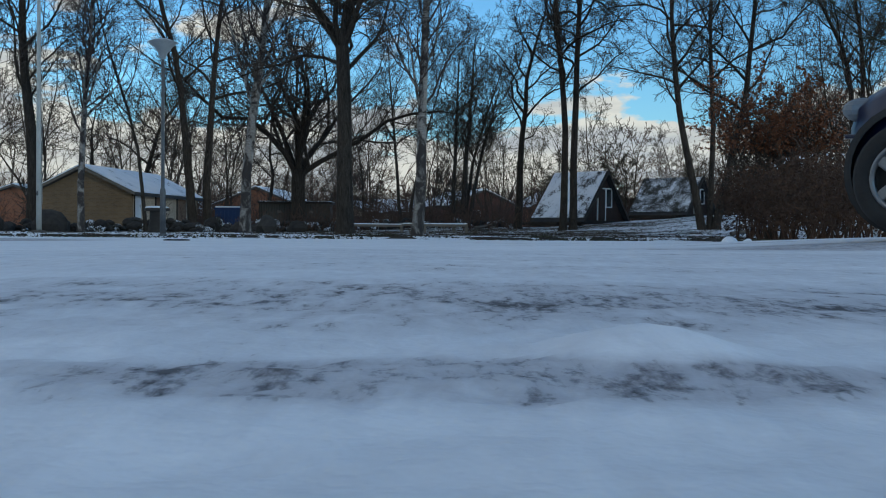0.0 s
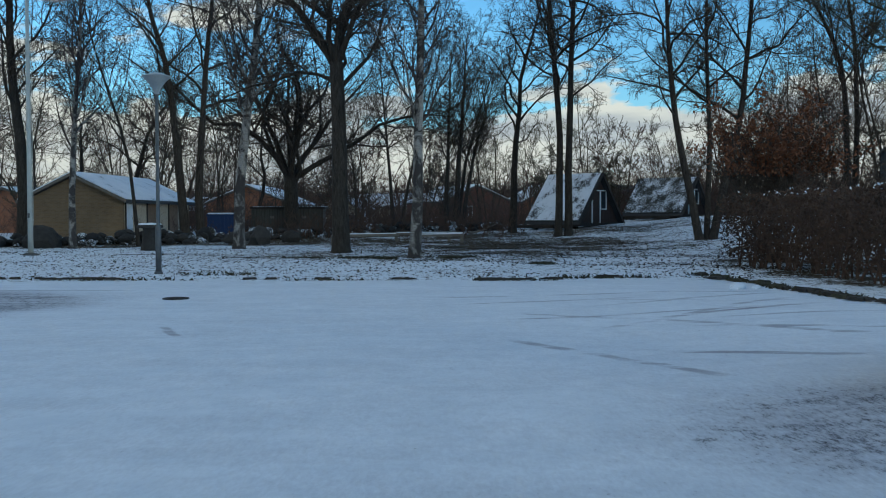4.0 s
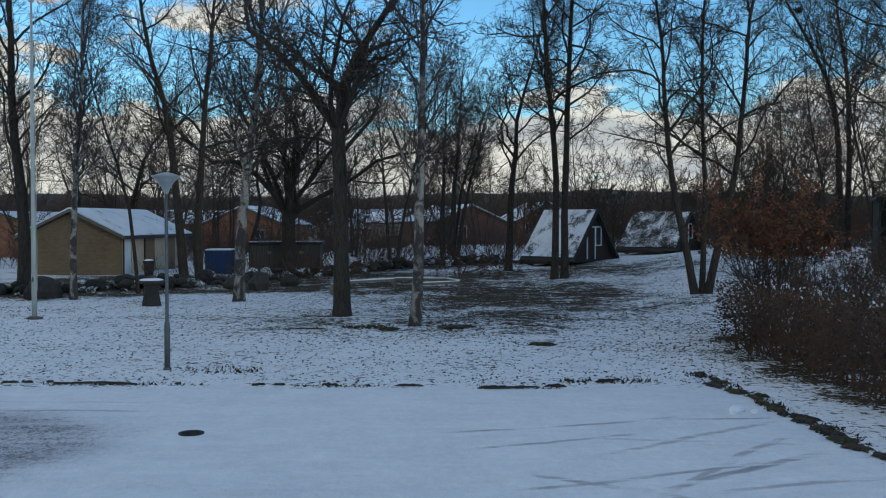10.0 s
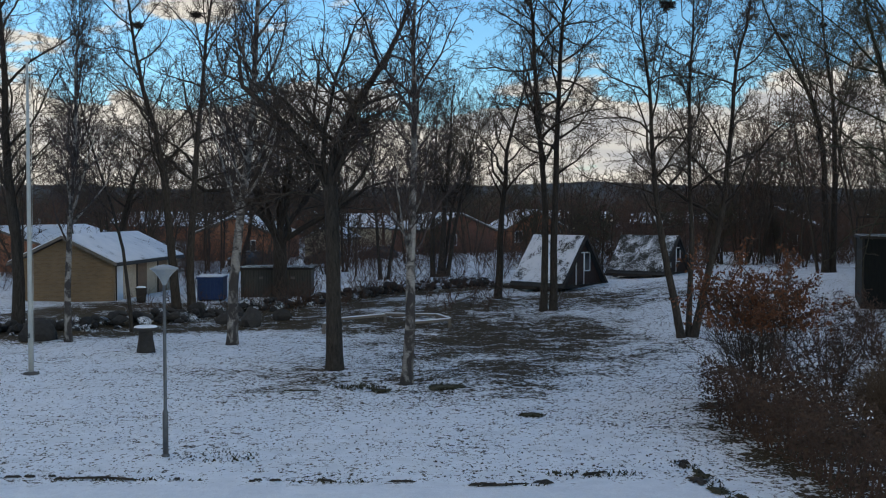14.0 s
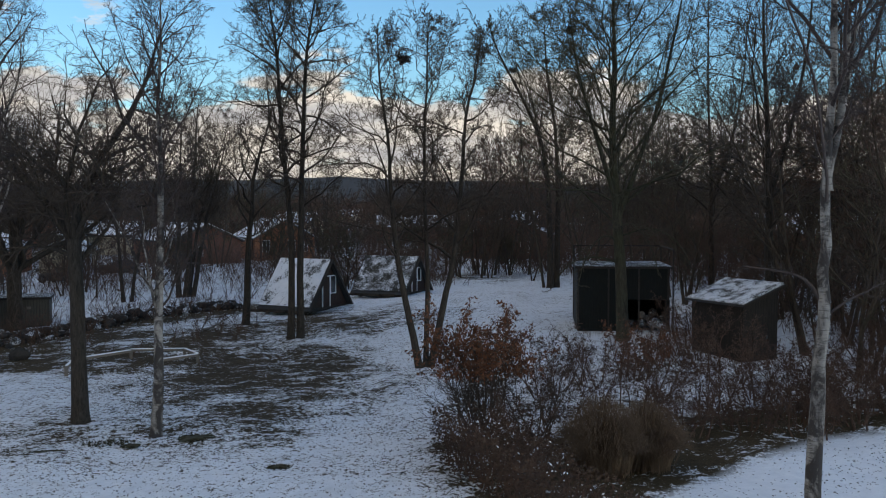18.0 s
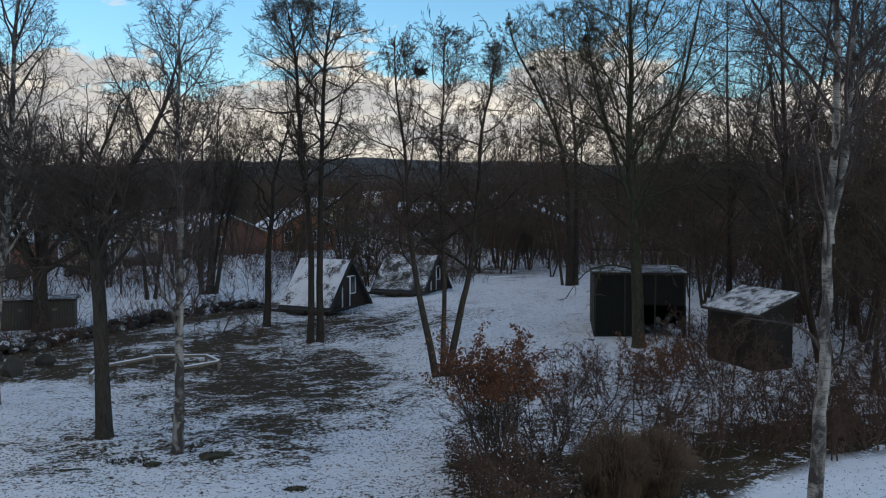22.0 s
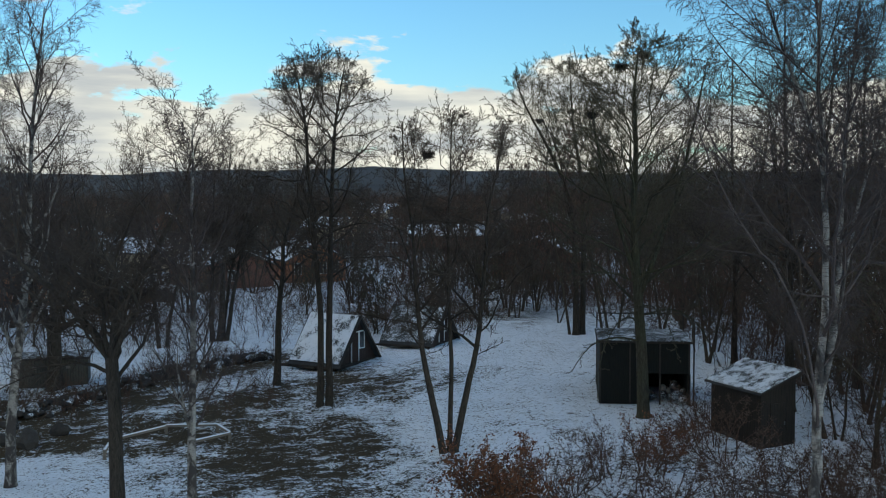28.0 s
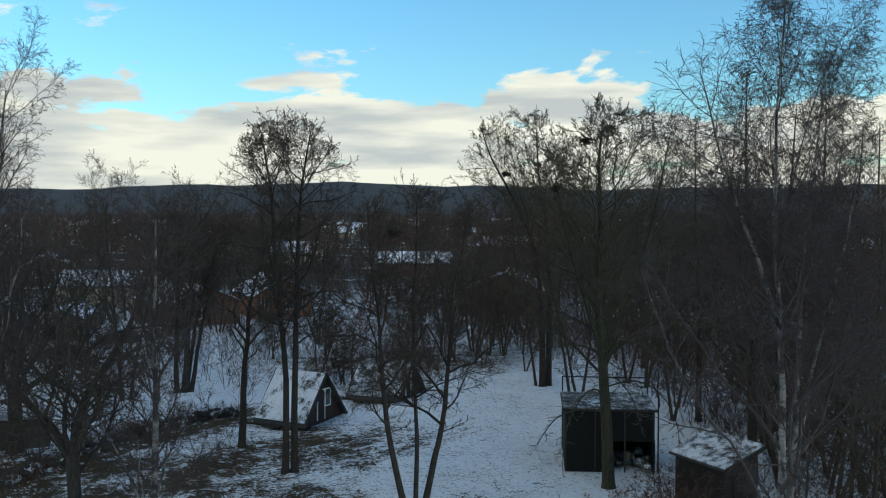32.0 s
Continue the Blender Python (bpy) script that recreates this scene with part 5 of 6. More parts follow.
def stone_wall():
    s = thing("stone_wall", -8, 52, gz(-8, 52), 0, "tumbled wall of dark field stones with patches of snow", "wall", kind="structure")
    rnd = random.Random(8)
    for (ax, ay), (bx, by) in zip(wall_line[:-1], wall_line[1:]):
        run = math.hypot(bx - ax, by - ay)
        n = int(run * 15)
        for k in range(n):
            f = rnd.random()
            off = rnd.gauss(0, 0.55)
            px, py = ax + (bx - ax) * f - (by - ay) / run * off, ay + (by - ay) * f + (bx - ax) / run * off
            size = rnd.uniform(0.14, 0.36) * (1.0 if abs(off) < 0.7 else 0.7)
            up = max(0.0, 0.45 - abs(off) * 0.55) * rnd.random()
            ob = new("stone", rnd.choice(ROCKS) if rnd.random() < 0.68 else rnd.choice(SNOWY_ROCKS))
            ob.parent = s
            ob.matrix_local = Matrix.Translation((px + 8, py - 52, gz(px, py) - gz(-8, 52) + size * 0.25 + up)) @ Euler((rnd.uniform(-0.3, 0.3), rnd.uniform(-0.3, 0.3), rnd.uniform(0, 6.28))).to_matrix().to_4x4() @ Matrix.Diagonal((size, size, size * rnd.uniform(0.7, 1.1), 1))


stone_wall()
for bx, by, size in ((-15.0, 39.8, 0.75), (-10.9, 48.6, 0.62), (-7.7, 45.2, 0.7), (-8.9, 45.6, 0.45), (-6.6, 47.0, 0.5), (-17.6, 40.3, 0.6)):
    ob = new("boulder", ROCKS[int(size * 100) % 7])
    ob.matrix_world = Matrix.Translation((bx, by, gz(bx, by) + size * 0.4)) @ Matrix.Rotation(bx, 4, "Z") @ Matrix.Diagonal((size, size * 0.8, size * 1.1, 1))
    tagged(ob, "large dark boulder at the edge of the lawn", "boulder", "boulders by the wall")


def fallen_branch(x, y, turn, length, seed):
    t = Tree(seed, rise=0.02, wiggle=0.14, counts=(6, 4, 3), spans=(0.4, 0.5, 0.5), twig=0.012, depth=2)
    t.grow(Vector((0, 0, 0.08)), Vector((1, 0.1, 0.12)).normalized(), length, 0.07, 0, 0.3)
    ob = thing("fallen_branch", x, y, gz(x, y), turn, "fallen dead branch lying in the snow", "branch", "fallen branches")
    m = new("stem", tubes("stem", t.lines[0], 7, M_WOOD))
    m.parent = ob
    c = new("twig_mass", tubes("twig_mass", t.lines[1] + t.lines[2], 4, M_TWIG))
    c.parent = ob


fallen_branch(1.6, 53.6, 35, 3.2, 301)
fallen_branch(2.4, 52.6, 70, 2.4, 302)
fallen_branch(9.0, 31.2, 10, 1.6, 303)


# ---- shrubs and hedges ----
def leaf_cards(points, size, rnd_state, curl=0.25):
    """Small bent leaves, two triangles each, at the points."""
    n = len(points)
    a = rnd_state.normal(size=(n, 3))
    a /= np.linalg.norm(a, axis=1, keepdims=True)
    b = np.cross(a, rnd_state.normal(size=(n, 3)))
    b /= np.linalg.norm(b, axis=1, keepdims=True)
    s = size * rnd_state.uniform(0.6, 1.3, (n, 1))
    up = np.cross(a, b) * s * curl
    v = np.stack([points - a * s, points + b * s * 0.55 + up, points + a * s, points - b * s * 0.55 + up], 1)
    i = np.arange(n * 4).reshape(n, 4)
    return v.reshape(-1, 3), np.concatenate([i[:, [0, 1, 2]], i[:, [0, 2, 3]]])


def shrub(name, x, y, height, spread_r, seed, leaf_mat, stems=26, leaves=2600, label="", category="shrub", group="shrubs", leaf=0.05, stem_mat=None, wiggle=0.28, low=0.15, lean_most=0.75):
    rnd = random.Random(seed)
    t = Tree(seed, rise=0.25, wiggle=wiggle, counts=(7, 6, 3), spans=(0.42, 0.5, 0.55), angle=(42, 45, 45), twig=0.007, depth=3, joints=(6, 4, 3, 2))
    for k in range(stems):
        a, r = rnd.uniform(0, 6.28), spread_r * 0.35 * math.sqrt(rnd.random())
        lean = rnd.uniform(0.08, lean_most)
        t.grow(Vector((r * math.cos(a), r * math.sin(a), 0)), Vector((lean * math.cos(a), lean * math.sin(a), 1)).normalized(), height * rnd.uniform(0.65, 1.05), rnd.uniform(0.015, 0.035), 0, 0.2)
    ob = thing(name, x, y, gz(x, y), 0, label, category, group)
    m = new("stem_mass", tubes("stem_mass", t.lines[0] + t.lines[1], 5, stem_mat or M_TWIG_RED))
    m.parent = ob
    tagged(m, kind="stuff")
    fine = t.lines[2] + t.lines[3]
    m = new("twig_mass", tubes("twig_mass", fine, 3, stem_mat or M_TWIG_RED))
    m.parent = ob
    tagged(m, kind="stuff")
    if leaves:
        rs = np.random.RandomState(seed)
        ends = np.array([p for line, _ in fine for p in line], float)
        ends = ends[ends[:, 2] > low * height]
        pick = ends[rs.randint(0, len(ends), leaves)] + rs.normal(scale=0.05, size=(leaves, 3))
        v, tri = leaf_cards(pick, leaf, rs)
        m = new("foliage", tris_mesh("foliage", v, tri, leaf_mat))
        m.parent = ob
        tagged(m, "withered leaves still hanging", kind="stuff")
    return ob


def hedge_run(x0, y0, x1, y1, height, depth, seed, label):
    """A clipped hedge from one end to the other: stems, twigs and withered leaves, with snow on top."""
    rnd, rs = random.Random(seed), np.random.RandomState(seed)
    run = math.hypot(x1 - x0, y1 - y0)
    ob = thing("hedge", x0, y0, gz(x0, y0), math.degrees(math.atan2(y1 - y0, x1 - x0)), label, "hedge", "clipped hedges")
    big, small = [], []
    for k in range(int(run * 9)):
        p = Vector((rnd.uniform(0, run), rnd.uniform(-depth, depth) * 0.35, 0))
        d = Vector((rnd.gauss(0, 0.16), rnd.gauss(0, 0.25), 1)).normalized()
        h = height * rnd.uniform(0.75, 1.03)
        pts = [p + d * h * f + Vector((rnd.gauss(0, 0.03), rnd.gauss(0, 0.03), 0)) for f in (-0.03, 0.25, 0.5, 0.75, 1)]
        big.append((pts, [0.022, 0.018, 0.014, 0.01, 0.006]))
        for c in range(11):
            f = rnd.uniform(0.12, 0.95)
            q = p + d * h * f
            e = Vector((rnd.gauss(0, 1), rnd.gauss(0, 1), rnd.uniform(-0.1, 1.0))).normalized()
            ln = rnd.uniform(0.25, 0.6)
            r = [q, q + e * ln * 0.5 + Vector((0, 0, 0.03)), q + e * ln + Vector((0, 0, 0.09))]
            r = [Vector((v.x, max(-depth, min(depth, v.y)), min(v.z, height * 1.02))) for v in r]
            small.append((r, [0.008, 0.006, 0.004]))
    for nm, ln, sd in (("stem_mass", big, 5), ("twig_mass", small, 3)):
        m = new(nm, tubes(nm, ln, sd, M_TWIG_RED))
        m.parent = ob
        tagged(m, kind="stuff")
    n = int(run * 700)
    pts = np.stack([rs.uniform(0, run, n), rs.choice([-1, 1], n) * depth * rs.uniform(0.3, 1.0, n) ** 0.6, height * rs.uniform(0.08, 1.0, n) ** 0.8], 1)
    v, tri = leaf_cards(pts, 0.042, rs)
    m = new("foliage", tris_mesh("foliage", v, tri, M_LEAF_HEDGE))
    m.parent = ob
    tagged(m, "withered brown leaves", kind="stuff")
    n = int(run * 9)
    pts = np.stack([rs.uniform(0, run, n), depth * rs.uniform(-0.9, 0.9, n), height * rs.uniform(0.96, 1.03, n)], 1)
    v, tri = leaf_cards(pts, 0.035, rs, 0.1)
    m = new("snow_cover", tris_mesh("snow_cover", v, tri, M_SNOW))
    m.parent = ob
    tagged(m, "bits of snow on the hedge top", kind="stuff")


hedge_run(7.6, 24.8, 7.9, 19.0, 1.62, 0.75, 401, "clipped beech hedge with withered leaves and snow")
hedge_run(7.9, 18.9, 8.2, 12.5, 1.6, 0.75, 402, "clipped beech hedge with withered leaves and snow")
shrub("beech_bush", 8.75, 26.0, 3.7, 1.3, 411, M_LEAF_COPPER, 26, 5200, "copper beech bush with rust-brown leaves on top", "bush", "copper bushes", 0.055, low=0.58, wiggle=0.24, stem_mat=M_TWIG, lean_most=0.3)
shrub("shrub", 10.5, 26.4, 3.0, 1.6, 422, M_LEAF_HEDGE, 10, 350, "untrimmed crooked shrub with a few withered leaves", stem_mat=M_TWIG, wiggle=0.4)
shrub("shrub", 8.6, 23.3, 1.9, 1.3, 423, M_LEAF_HEDGE, 16, 700, "low tangled shrub beside the hedge", wiggle=0.35)


shrub("shrub", 17.2, 33.8, 2.0, 2.2, 426, M_LEAF_COPPER, 12, 1300, "low shrub with rust-brown withered leaves", wiggle=0.34)
shrub("shrub", 19.6, 36.0, 1.8, 1.8, 427, M_LEAF_COPPER, 10, 800, "low shrub with rust-brown withered leaves", wiggle=0.34)


def stem_mound(x, y, height, radius, seed):
    """A mound of many thin stems that arch out from the middle."""
    rnd = random.Random(seed)
    lines = []
    for k in range(1500):
        a, f = rnd.uniform(0, 6.28), math.sqrt(rnd.random())
        out, h = radius * f, height * (1.0 - 0.55 * f * f) * rnd.uniform(0.7, 1.05)
        c, sn, o = math.cos(a), math.sin(a), rnd.uniform(0.15, 0.6)
        pts = [Vector((c * out * o, sn * out * o, 0)), Vector((c * out * (o + 0.12), sn * out * (o + 0.12), h * 0.55)), Vector((c * out * 0.85, sn * out * 0.85, h * 0.95)), Vector((c * out * 1.08, sn * out * 1.08, h * rnd.uniform(0.75, 1.0)))]
        pts = [p + Vector((rnd.gauss(0, 0.06), rnd.gauss(0, 0.06), 0)) for p in pts]
        lines.append((pts, [0.007, 0.006, 0.005, 0.003]))
    ob = thing("shrub", x, y, gz(x, y), 0, "rounded mound of thin dry brown stems", "shrub", "shrubs")
    for nm, some in (("stem_mass", lines[::2]), ("twig_mass", lines[1::2])):
        m = new(nm, tubes(nm, some, 3, M_STEM))
        m.parent = ob
        tagged(m, kind="stuff")


stem_mound(10.9, 22.6, 2.2, 1.35, 424)
stem_mound(12.3, 22.9, 1.95, 1.3, 425)
for k, (sx, sy, sh, lf) in enumerate(((13.6, 27.6, 2.6, 260), (15.4, 29.6, 2.9, 800), (17.6, 28.2, 2.6, 250), (19.8, 29.6, 2.8, 400), (15.4, 33.2, 2.5, 300), (13.2, 32.4, 2.2, 120), (20.6, 34.6, 2.8, 500), (23.2, 30.6, 2.6, 400), (12.0, 28.4, 2.2, 160), (21.6, 37.0, 2.3, 300), (27.6, 33.2, 2.8, 300), (19.4, 26.8, 1.8, 300), (22.4, 27.4, 2.0, 250), (14.9, 25.4, 1.9, 200), (24.8, 28.4, 2.2, 250), (27.0, 29.6, 2.4, 250), (17.2, 26.0, 1.5, 300), (21.0, 25.6, 1.6, 300), (23.4, 26.2, 1.9, 300), (25.6, 26.6, 2.2, 300), (18.9, 25.0, 1.4, 200), (20.6, 28.2, 2.3, 400), (26.2, 31.8, 2.8, 300))):
    shrub("shrub", sx, sy, sh, 2.2, 430 + k, M_LEAF_HEDGE, 9 if k < 11 else 15, lf, "bare red-brown shrub with a few withered leaves" if lf < 700 else "shrub with rust-brown withered leaves", wiggle=0.36)

# broad oak beyond the garage row
plain_tree(-25.5, 83.0, 13.0, 0.3, 701, (0.02, 0), "broad round-crowned bare oak behind the garage row", "oak", density=1.2)
plain_tree(-31.5, 88.0, 12.0, 0.26, 703, (0.0, 0), "broad round-crowned bare oak behind the garage row", "oak")
plain_tree(-16.2, 88.0, 13.5, 0.2, 702, (0.0, 0), "bare tree standing behind the garage row", "oak", density=0.85)


# ---- car in the yard ----
def car(x, y, turn, paint, label, wheels=True, z=None):
    """A small hatchback; its front looks along -x, its left side along -y."""
    c = thing("car", x, y, gz(x, y) if z is None else z, turn, label, "car", "parked cars")
    L, W = 4.15, 0.85
    # body sections along the length: x, half width, sill, waist height, crown
    rows = [(0.0, 0.50, 0.36, 0.56, 0.64), (0.04, 0.66, 0.24, 0.64, 0.74), (0.14, 0.77, 0.19, 0.74, 0.84), (0.34, 0.83, 0.18, 0.80, 0.92), (0.7, 0.85, 0.18, 0.83, 0.97), (1.1, 0.85, 0.19, 0.85, 1.0),
            (1.6, 0.85, 0.19, 0.86, 0.99), (2.6, 0.85, 0.19, 0.87, 0.98), (3.5, 0.84, 0.2, 0.88, 0.98), (3.95, 0.78, 0.24, 0.85, 0.95), (4.12, 0.66, 0.32, 0.70, 0.82), (4.15, 0.5, 0.4, 0.55, 0.62)]
    v, q = [], []
    for px, hw, s, wz, cz in rows:
        ring = [(-hw * 0.92, s), (-hw * 1.0, s + 0.14), (-hw, (s + wz) / 2 + 0.05), (-hw * 0.97, wz), (-hw * 0.80, cz - 0.015), (-hw * 0.4, cz + 0.01), (0, cz + 0.015)]
        ring += [(-a, b) for a, b in ring[-2::-1]]
        v += [(px, a, b) for a, b in ring]
    n = 13
    for k in range(len(rows) - 1):
        q += [(k * n + i, k * n + i + 1, (k + 1) * n + i + 1, (k + 1) * n + i) for i in range(n - 1)]
        q.append((k * n + n - 1, k * n, (k + 1) * n, (k + 1) * n + n - 1))
    b = new("body", fast_mesh("body", v, q, paint))
    b.parent = c
    # cabin
    cab = [(1.05, 0.70, 0.95, 0.70), (1.75, 0.66, 1.40, 0.58), (2.3, 0.66, 1.45, 0.58), (3.2, 0.66, 1.42, 0.56), (3.9, 0.66, 0.98, 0.62)]
    v, q = [], []
    for px, lo, top, hi in cab:
        v += [(px, -lo - 0.08, 0.93), (px, -hi, top - 0.03), (px, 0, top), (px, hi, top - 0.03), (px, lo + 0.08, 0.93)]
    for k in range(len(cab) - 1):
        q += [(k * 5 + i, k * 5 + i + 1, k * 5 + 6 + i, k * 5 + 5 + i) for i in range(4)]
    g = new("cabin_glass", fast_mesh("cabin_glass", v, q, M_GLASS))
    g.parent = c
    one_box("roof_panel", (1.72, 3.3, -0.57, 0.57, 1.405, 1.46), paint, c, "", 0.03)
    for s in (-1, 1):
        one_box("mirror", (1.25, 1.42, s * 0.98 - 0.09, s * 0.98 + 0.09, 0.93, 1.07), paint, c, "", 0.03)
        bm = bmesh.new()
        bmesh.ops.create_uvsphere(bm, u_segments=14, v_segments=8, radius=1.0, matrix=Matrix.Translation((0.135, s * 0.685, 0.735)) @ Matrix.Rotation(s * 0.85, 4, "Z") @ Matrix.Diagonal((0.035, 0.12, 0.075, 1)))
        part("headlight", bm, M_HEADLIGHT, c, "clear headlight glass")
        one_box("side_strip", (0.05, 0.16, s * 0.72 - 0.03, s * 0.72 + 0.03, 0.565, 0.59), paint, c, "", 0.01)
    one_box("bumper_grille", (-0.01, 0.05, -0.4, 0.4, 0.30, 0.42), M_RUBBER, c, "", 0.01)
    one_box("number_plate", (-0.03, -0.012, -0.26, 0.26, 0.42, 0.53), M_WHITE, c, "", 0.003)
    for wx in (0.48, 3.2):
        for s in (-1, 1):
            side = s * 0.80
            arch = lathe("wheel_arch", [(0.30, -0.12), (0.375, -0.12), (0.375, 0.075), (0.33, 0.08)], M_RUBBER, c, "", 26)
            arch.matrix_local = Matrix.Translation((wx, side - s * 0.02, 0.36)) @ Matrix.Rotation(radians(-90 * s), 4, "X")
            w = new("wheel")
            w.parent = c
            w.matrix_local = Matrix.Translation((wx, side, 0.312)) @ Matrix.Rotation(radians(-90 * s), 4, "X")
            lathe("tyre", [(0.19, -0.10), (0.28, -0.105), (0.312, -0.07), (0.316, 0.0), (0.312, 0.07), (0.28, 0.105), (0.205, 0.095), (0.195, 0.05)], M_RUBBER, w, "", 30)
            lathe("rim", [(0.20, 0.09), (0.19, 0.07), (0.17, 0.03), (0.05, 0.035), (0.045, 0.06), (0.001, 0.062)], M_RUBBER, w, "", 26)
            for k in range(5):
                bm = box(bmesh.new(), 0.03, 0.195, -0.035, 0.035, 0.045, 0.085, 0.012)
                sp = part("spoke", bm, M_ALLOY, w)
                sp.matrix_local = Matrix.Rotation(k * 1.2566, 4, "Z")
            lathe("rim_ring", [(0.175, 0.075), (0.18, 0.095), (0.2, 0.098), (0.206, 0.085)], M_ALLOY, w, "", 26)
    return c


car(3.80, 7.9, -48, M_PAINT, "dark navy hatchback parked in the snowy yard", z=gz(5, 8.0))
car(-18.5, 92.0, 20, M_CAR_GREY, "dark car parked in the snowy street")
car(-7.5, 104.0, 5, M_CAR_GREY, "dark car parked in the snowy street")
car(-1.5, 112.0, 30, M_CAR_RED, "dark red car parked in the snowy street")
car(-11.6, 96.0, -30, M_CAR_GREY, "dark car parked near the garages")


# ---- lawn litter ----
def litter():
    rs = np.random.RandomState(9)
    n = 150000
    x, y = rs.uniform(-18, 22, n), 19.4 + 40 * rs.uniform(0, 1, n) ** 1.2
    patchy = 0.5 + 0.5 * np.sin(0.9 * x + 1.7 * np.sin(0.5 * y)) * np.sin(0.7 * y + 1.3 * np.sin(0.6 * x))
    keep = rs.uniform(0, 1, n) < 0.06 + 0.16 * patchy + 0.7 * np.exp(-(((x - 3.5) / 6) ** 2 + ((y - 41) / 9) ** 2)) + 0.35 * patchy * np.exp(-(((x + 1.0) / 6) ** 2 + ((y - 31) / 5) ** 2)) + 0.3 * np.exp(-(((x - 7.5) / 3) ** 2 + ((y - 24) / 7) ** 2))
    x, y = x[keep], y[keep]
    p = np.stack([x, y, ground_z(x, y) + 0.02 + 0.05 * np.sin(0.9 * x + 0.4 * y) * np.sin(0.7 * y - 0.3 * x)], 1)
    v, t = leaf_cards(p, 0.04, rs, 0.3)
    v[:, 2] = (v[:, 2] - np.repeat(p[:, 2], 4)) * 0.4 + np.repeat(p[:, 2], 4)
    ob = new("fallen_leaves", tris_mesh("fallen_leaves", v, t, M_LEAF))
    tagged(ob, "dead leaves poking through thin snow on the lawn", "leaves", kind="stuff")
    # grass blades at the kerb gap and round the trunks
    base = []
    for cx, cy, rx, ry, m in ((-5.5, 19.4, 1.6, 0.07, 90), (-1.3, 19.25, 0.9, 0.06, 50), (1.9, 19.05, 0.8, 0.07, 60), (3.6, 19.8, 1.0, 0.2, 120),
                              (5.5, 20.5, 0.3, 0.3, 90), (5.7, 19.0, 0.2, 0.8, 90), (5.85, 17.2, 0.22, 1.0, 110), (6.0, 15.0, 0.25, 1.0, 100), (0.85, 29.4, 0.55, 0.5, 420), (-1.7, 29.4, 0.8, 0.4, 280), (-1.0, 28.8, 0.3, 0.2, 120),
                              (-3.2, 28.6, 0.7, 0.25, 180), (2.9, 25.4, 0.35, 0.25, 140), (-3.9, 21.2, 0.8, 0.5, 200), (9.0, 36.0, 0.6, 0.5, 160)):
        a, r = rs.uniform(0, 6.28, m), np.sqrt(rs.uniform(0, 1, m))
        base.append(np.stack([cx + rx * r * np.cos(a), cy + ry * r * np.sin(a), np.zeros(m)], 1))
    b = np.concatenate(base)
    b[:, 2] = ground_z(b[:, 0], b[:, 1]) - 0.01
    h = rs.uniform(0.03, 0.09, (len(b), 1))
    lean, side = rs.normal(scale=0.05, size=(len(b), 3)) * [1, 1, 0], rs.normal(size=(len(b), 3)) * [0.02, 0.02, 0]
    v = np.stack([b - side, b + side, b + lean + np.concatenate([0 * h, 0 * h, h], 1)], 1).reshape(-1, 3)
    ob = new("grass_tufts", tris_mesh("grass_tufts", v, np.arange(len(v)).reshape(-1, 3), M_GRASS))
    tagged(ob, "tufts of winter grass bare of snow", "grass", kind="stuff")


litter()


# dark turf edges where the snow has melted along the kerb
def turf(name, x, y, rx, ry, turn, seed, mat, label):
    rnd = random.Random(seed)
    bm = bmesh.new()
    n = 26
    rim = []
    for k in range(n):
        a = k * 6.2832 / n
        f = rnd.uniform(0.45, 1.2)
        rim.append(bm.verts.new((rx * f * math.cos(a), ry * f * math.sin(a), 0.002)))
    inner = [bm.verts.new((v.co.x * 0.7, v.co.y * 0.7, 0.035 + rnd.uniform(-0.01, 0.015))) for v in rim]
    mid = bm.verts.new((0, 0, 0.04))
    for k in range(n):
        j = (k + 1) % n
        bm.faces.new((rim[k], rim[j], inner[j], inner[k]))
        bm.faces.new((inner[k], inner[j], mid))
    me = bpy.data.meshes.new(name)
    bm.to_mesh(me)
    bm.free()
    me.materials.append(mat)
    ob = new(name, me)
    ob.matrix_world = pose(x, y, gz(x, y) + 0.012, 0, 0, turn)
    tagged(ob, label, "ground patch", "bare patches", "structure")


kerb = random.Random(66)
k = 0
for x0, x1, y0, y1, gap in ((-8.6, -3.6, 19.62, 19.33, 0.4), (-2.9, 0.1, 19.32, 19.2, 0.6), (1.2, 2.6, 19.0, 19.1, 0.2), (2.5, 4.8, 19.3, 20.3, 0.35)):
    x = x0
    while x < x1:
        ln = 0.06 + 0.5 * kerb.random() ** 2
        y = y0 + (y1 - y0) * (x - x0) / (x1 - x0) + kerb.gauss(0, 0.05)
        if kerb.random() > gap:
            turf("turf_edge", x, y, ln, kerb.uniform(0.010, 0.030), math.degrees(math.atan2(y1 - y0, x1 - x0)) + kerb.uniform(-9, 9), 500 + k, M_SOIL, "dark crack of soil along the snowy kerb")
        x += ln * kerb.uniform(1.1, 1.9)
        k += 1
for x0, y0, x1, y1 in ((5.35, 20.7, 5.65, 18.8), (5.65, 18.6, 5.85, 16.2), (5.85, 16.0, 6.1, 12.8)):
    run, f = math.hypot(x1 - x0, y1 - y0), 0.0
    while f < run:
        ln = kerb.uniform(0.15, 0.34)
        x, y = x0 + (x1 - x0) * f / run + kerb.gauss(0, 0.08), y0 + (y1 - y0) * f / run
        turf("turf_edge", x, y, ln, kerb.uniform(0.08, 0.19), -82 + kerb.uniform(-25, 25), 500 + k, M_SOIL if kerb.random() < 0.6 else M_GRASS, "dark patch of turf along the snowy kerb")
        f += ln * kerb.uniform(1.2, 2.2)
        k += 1
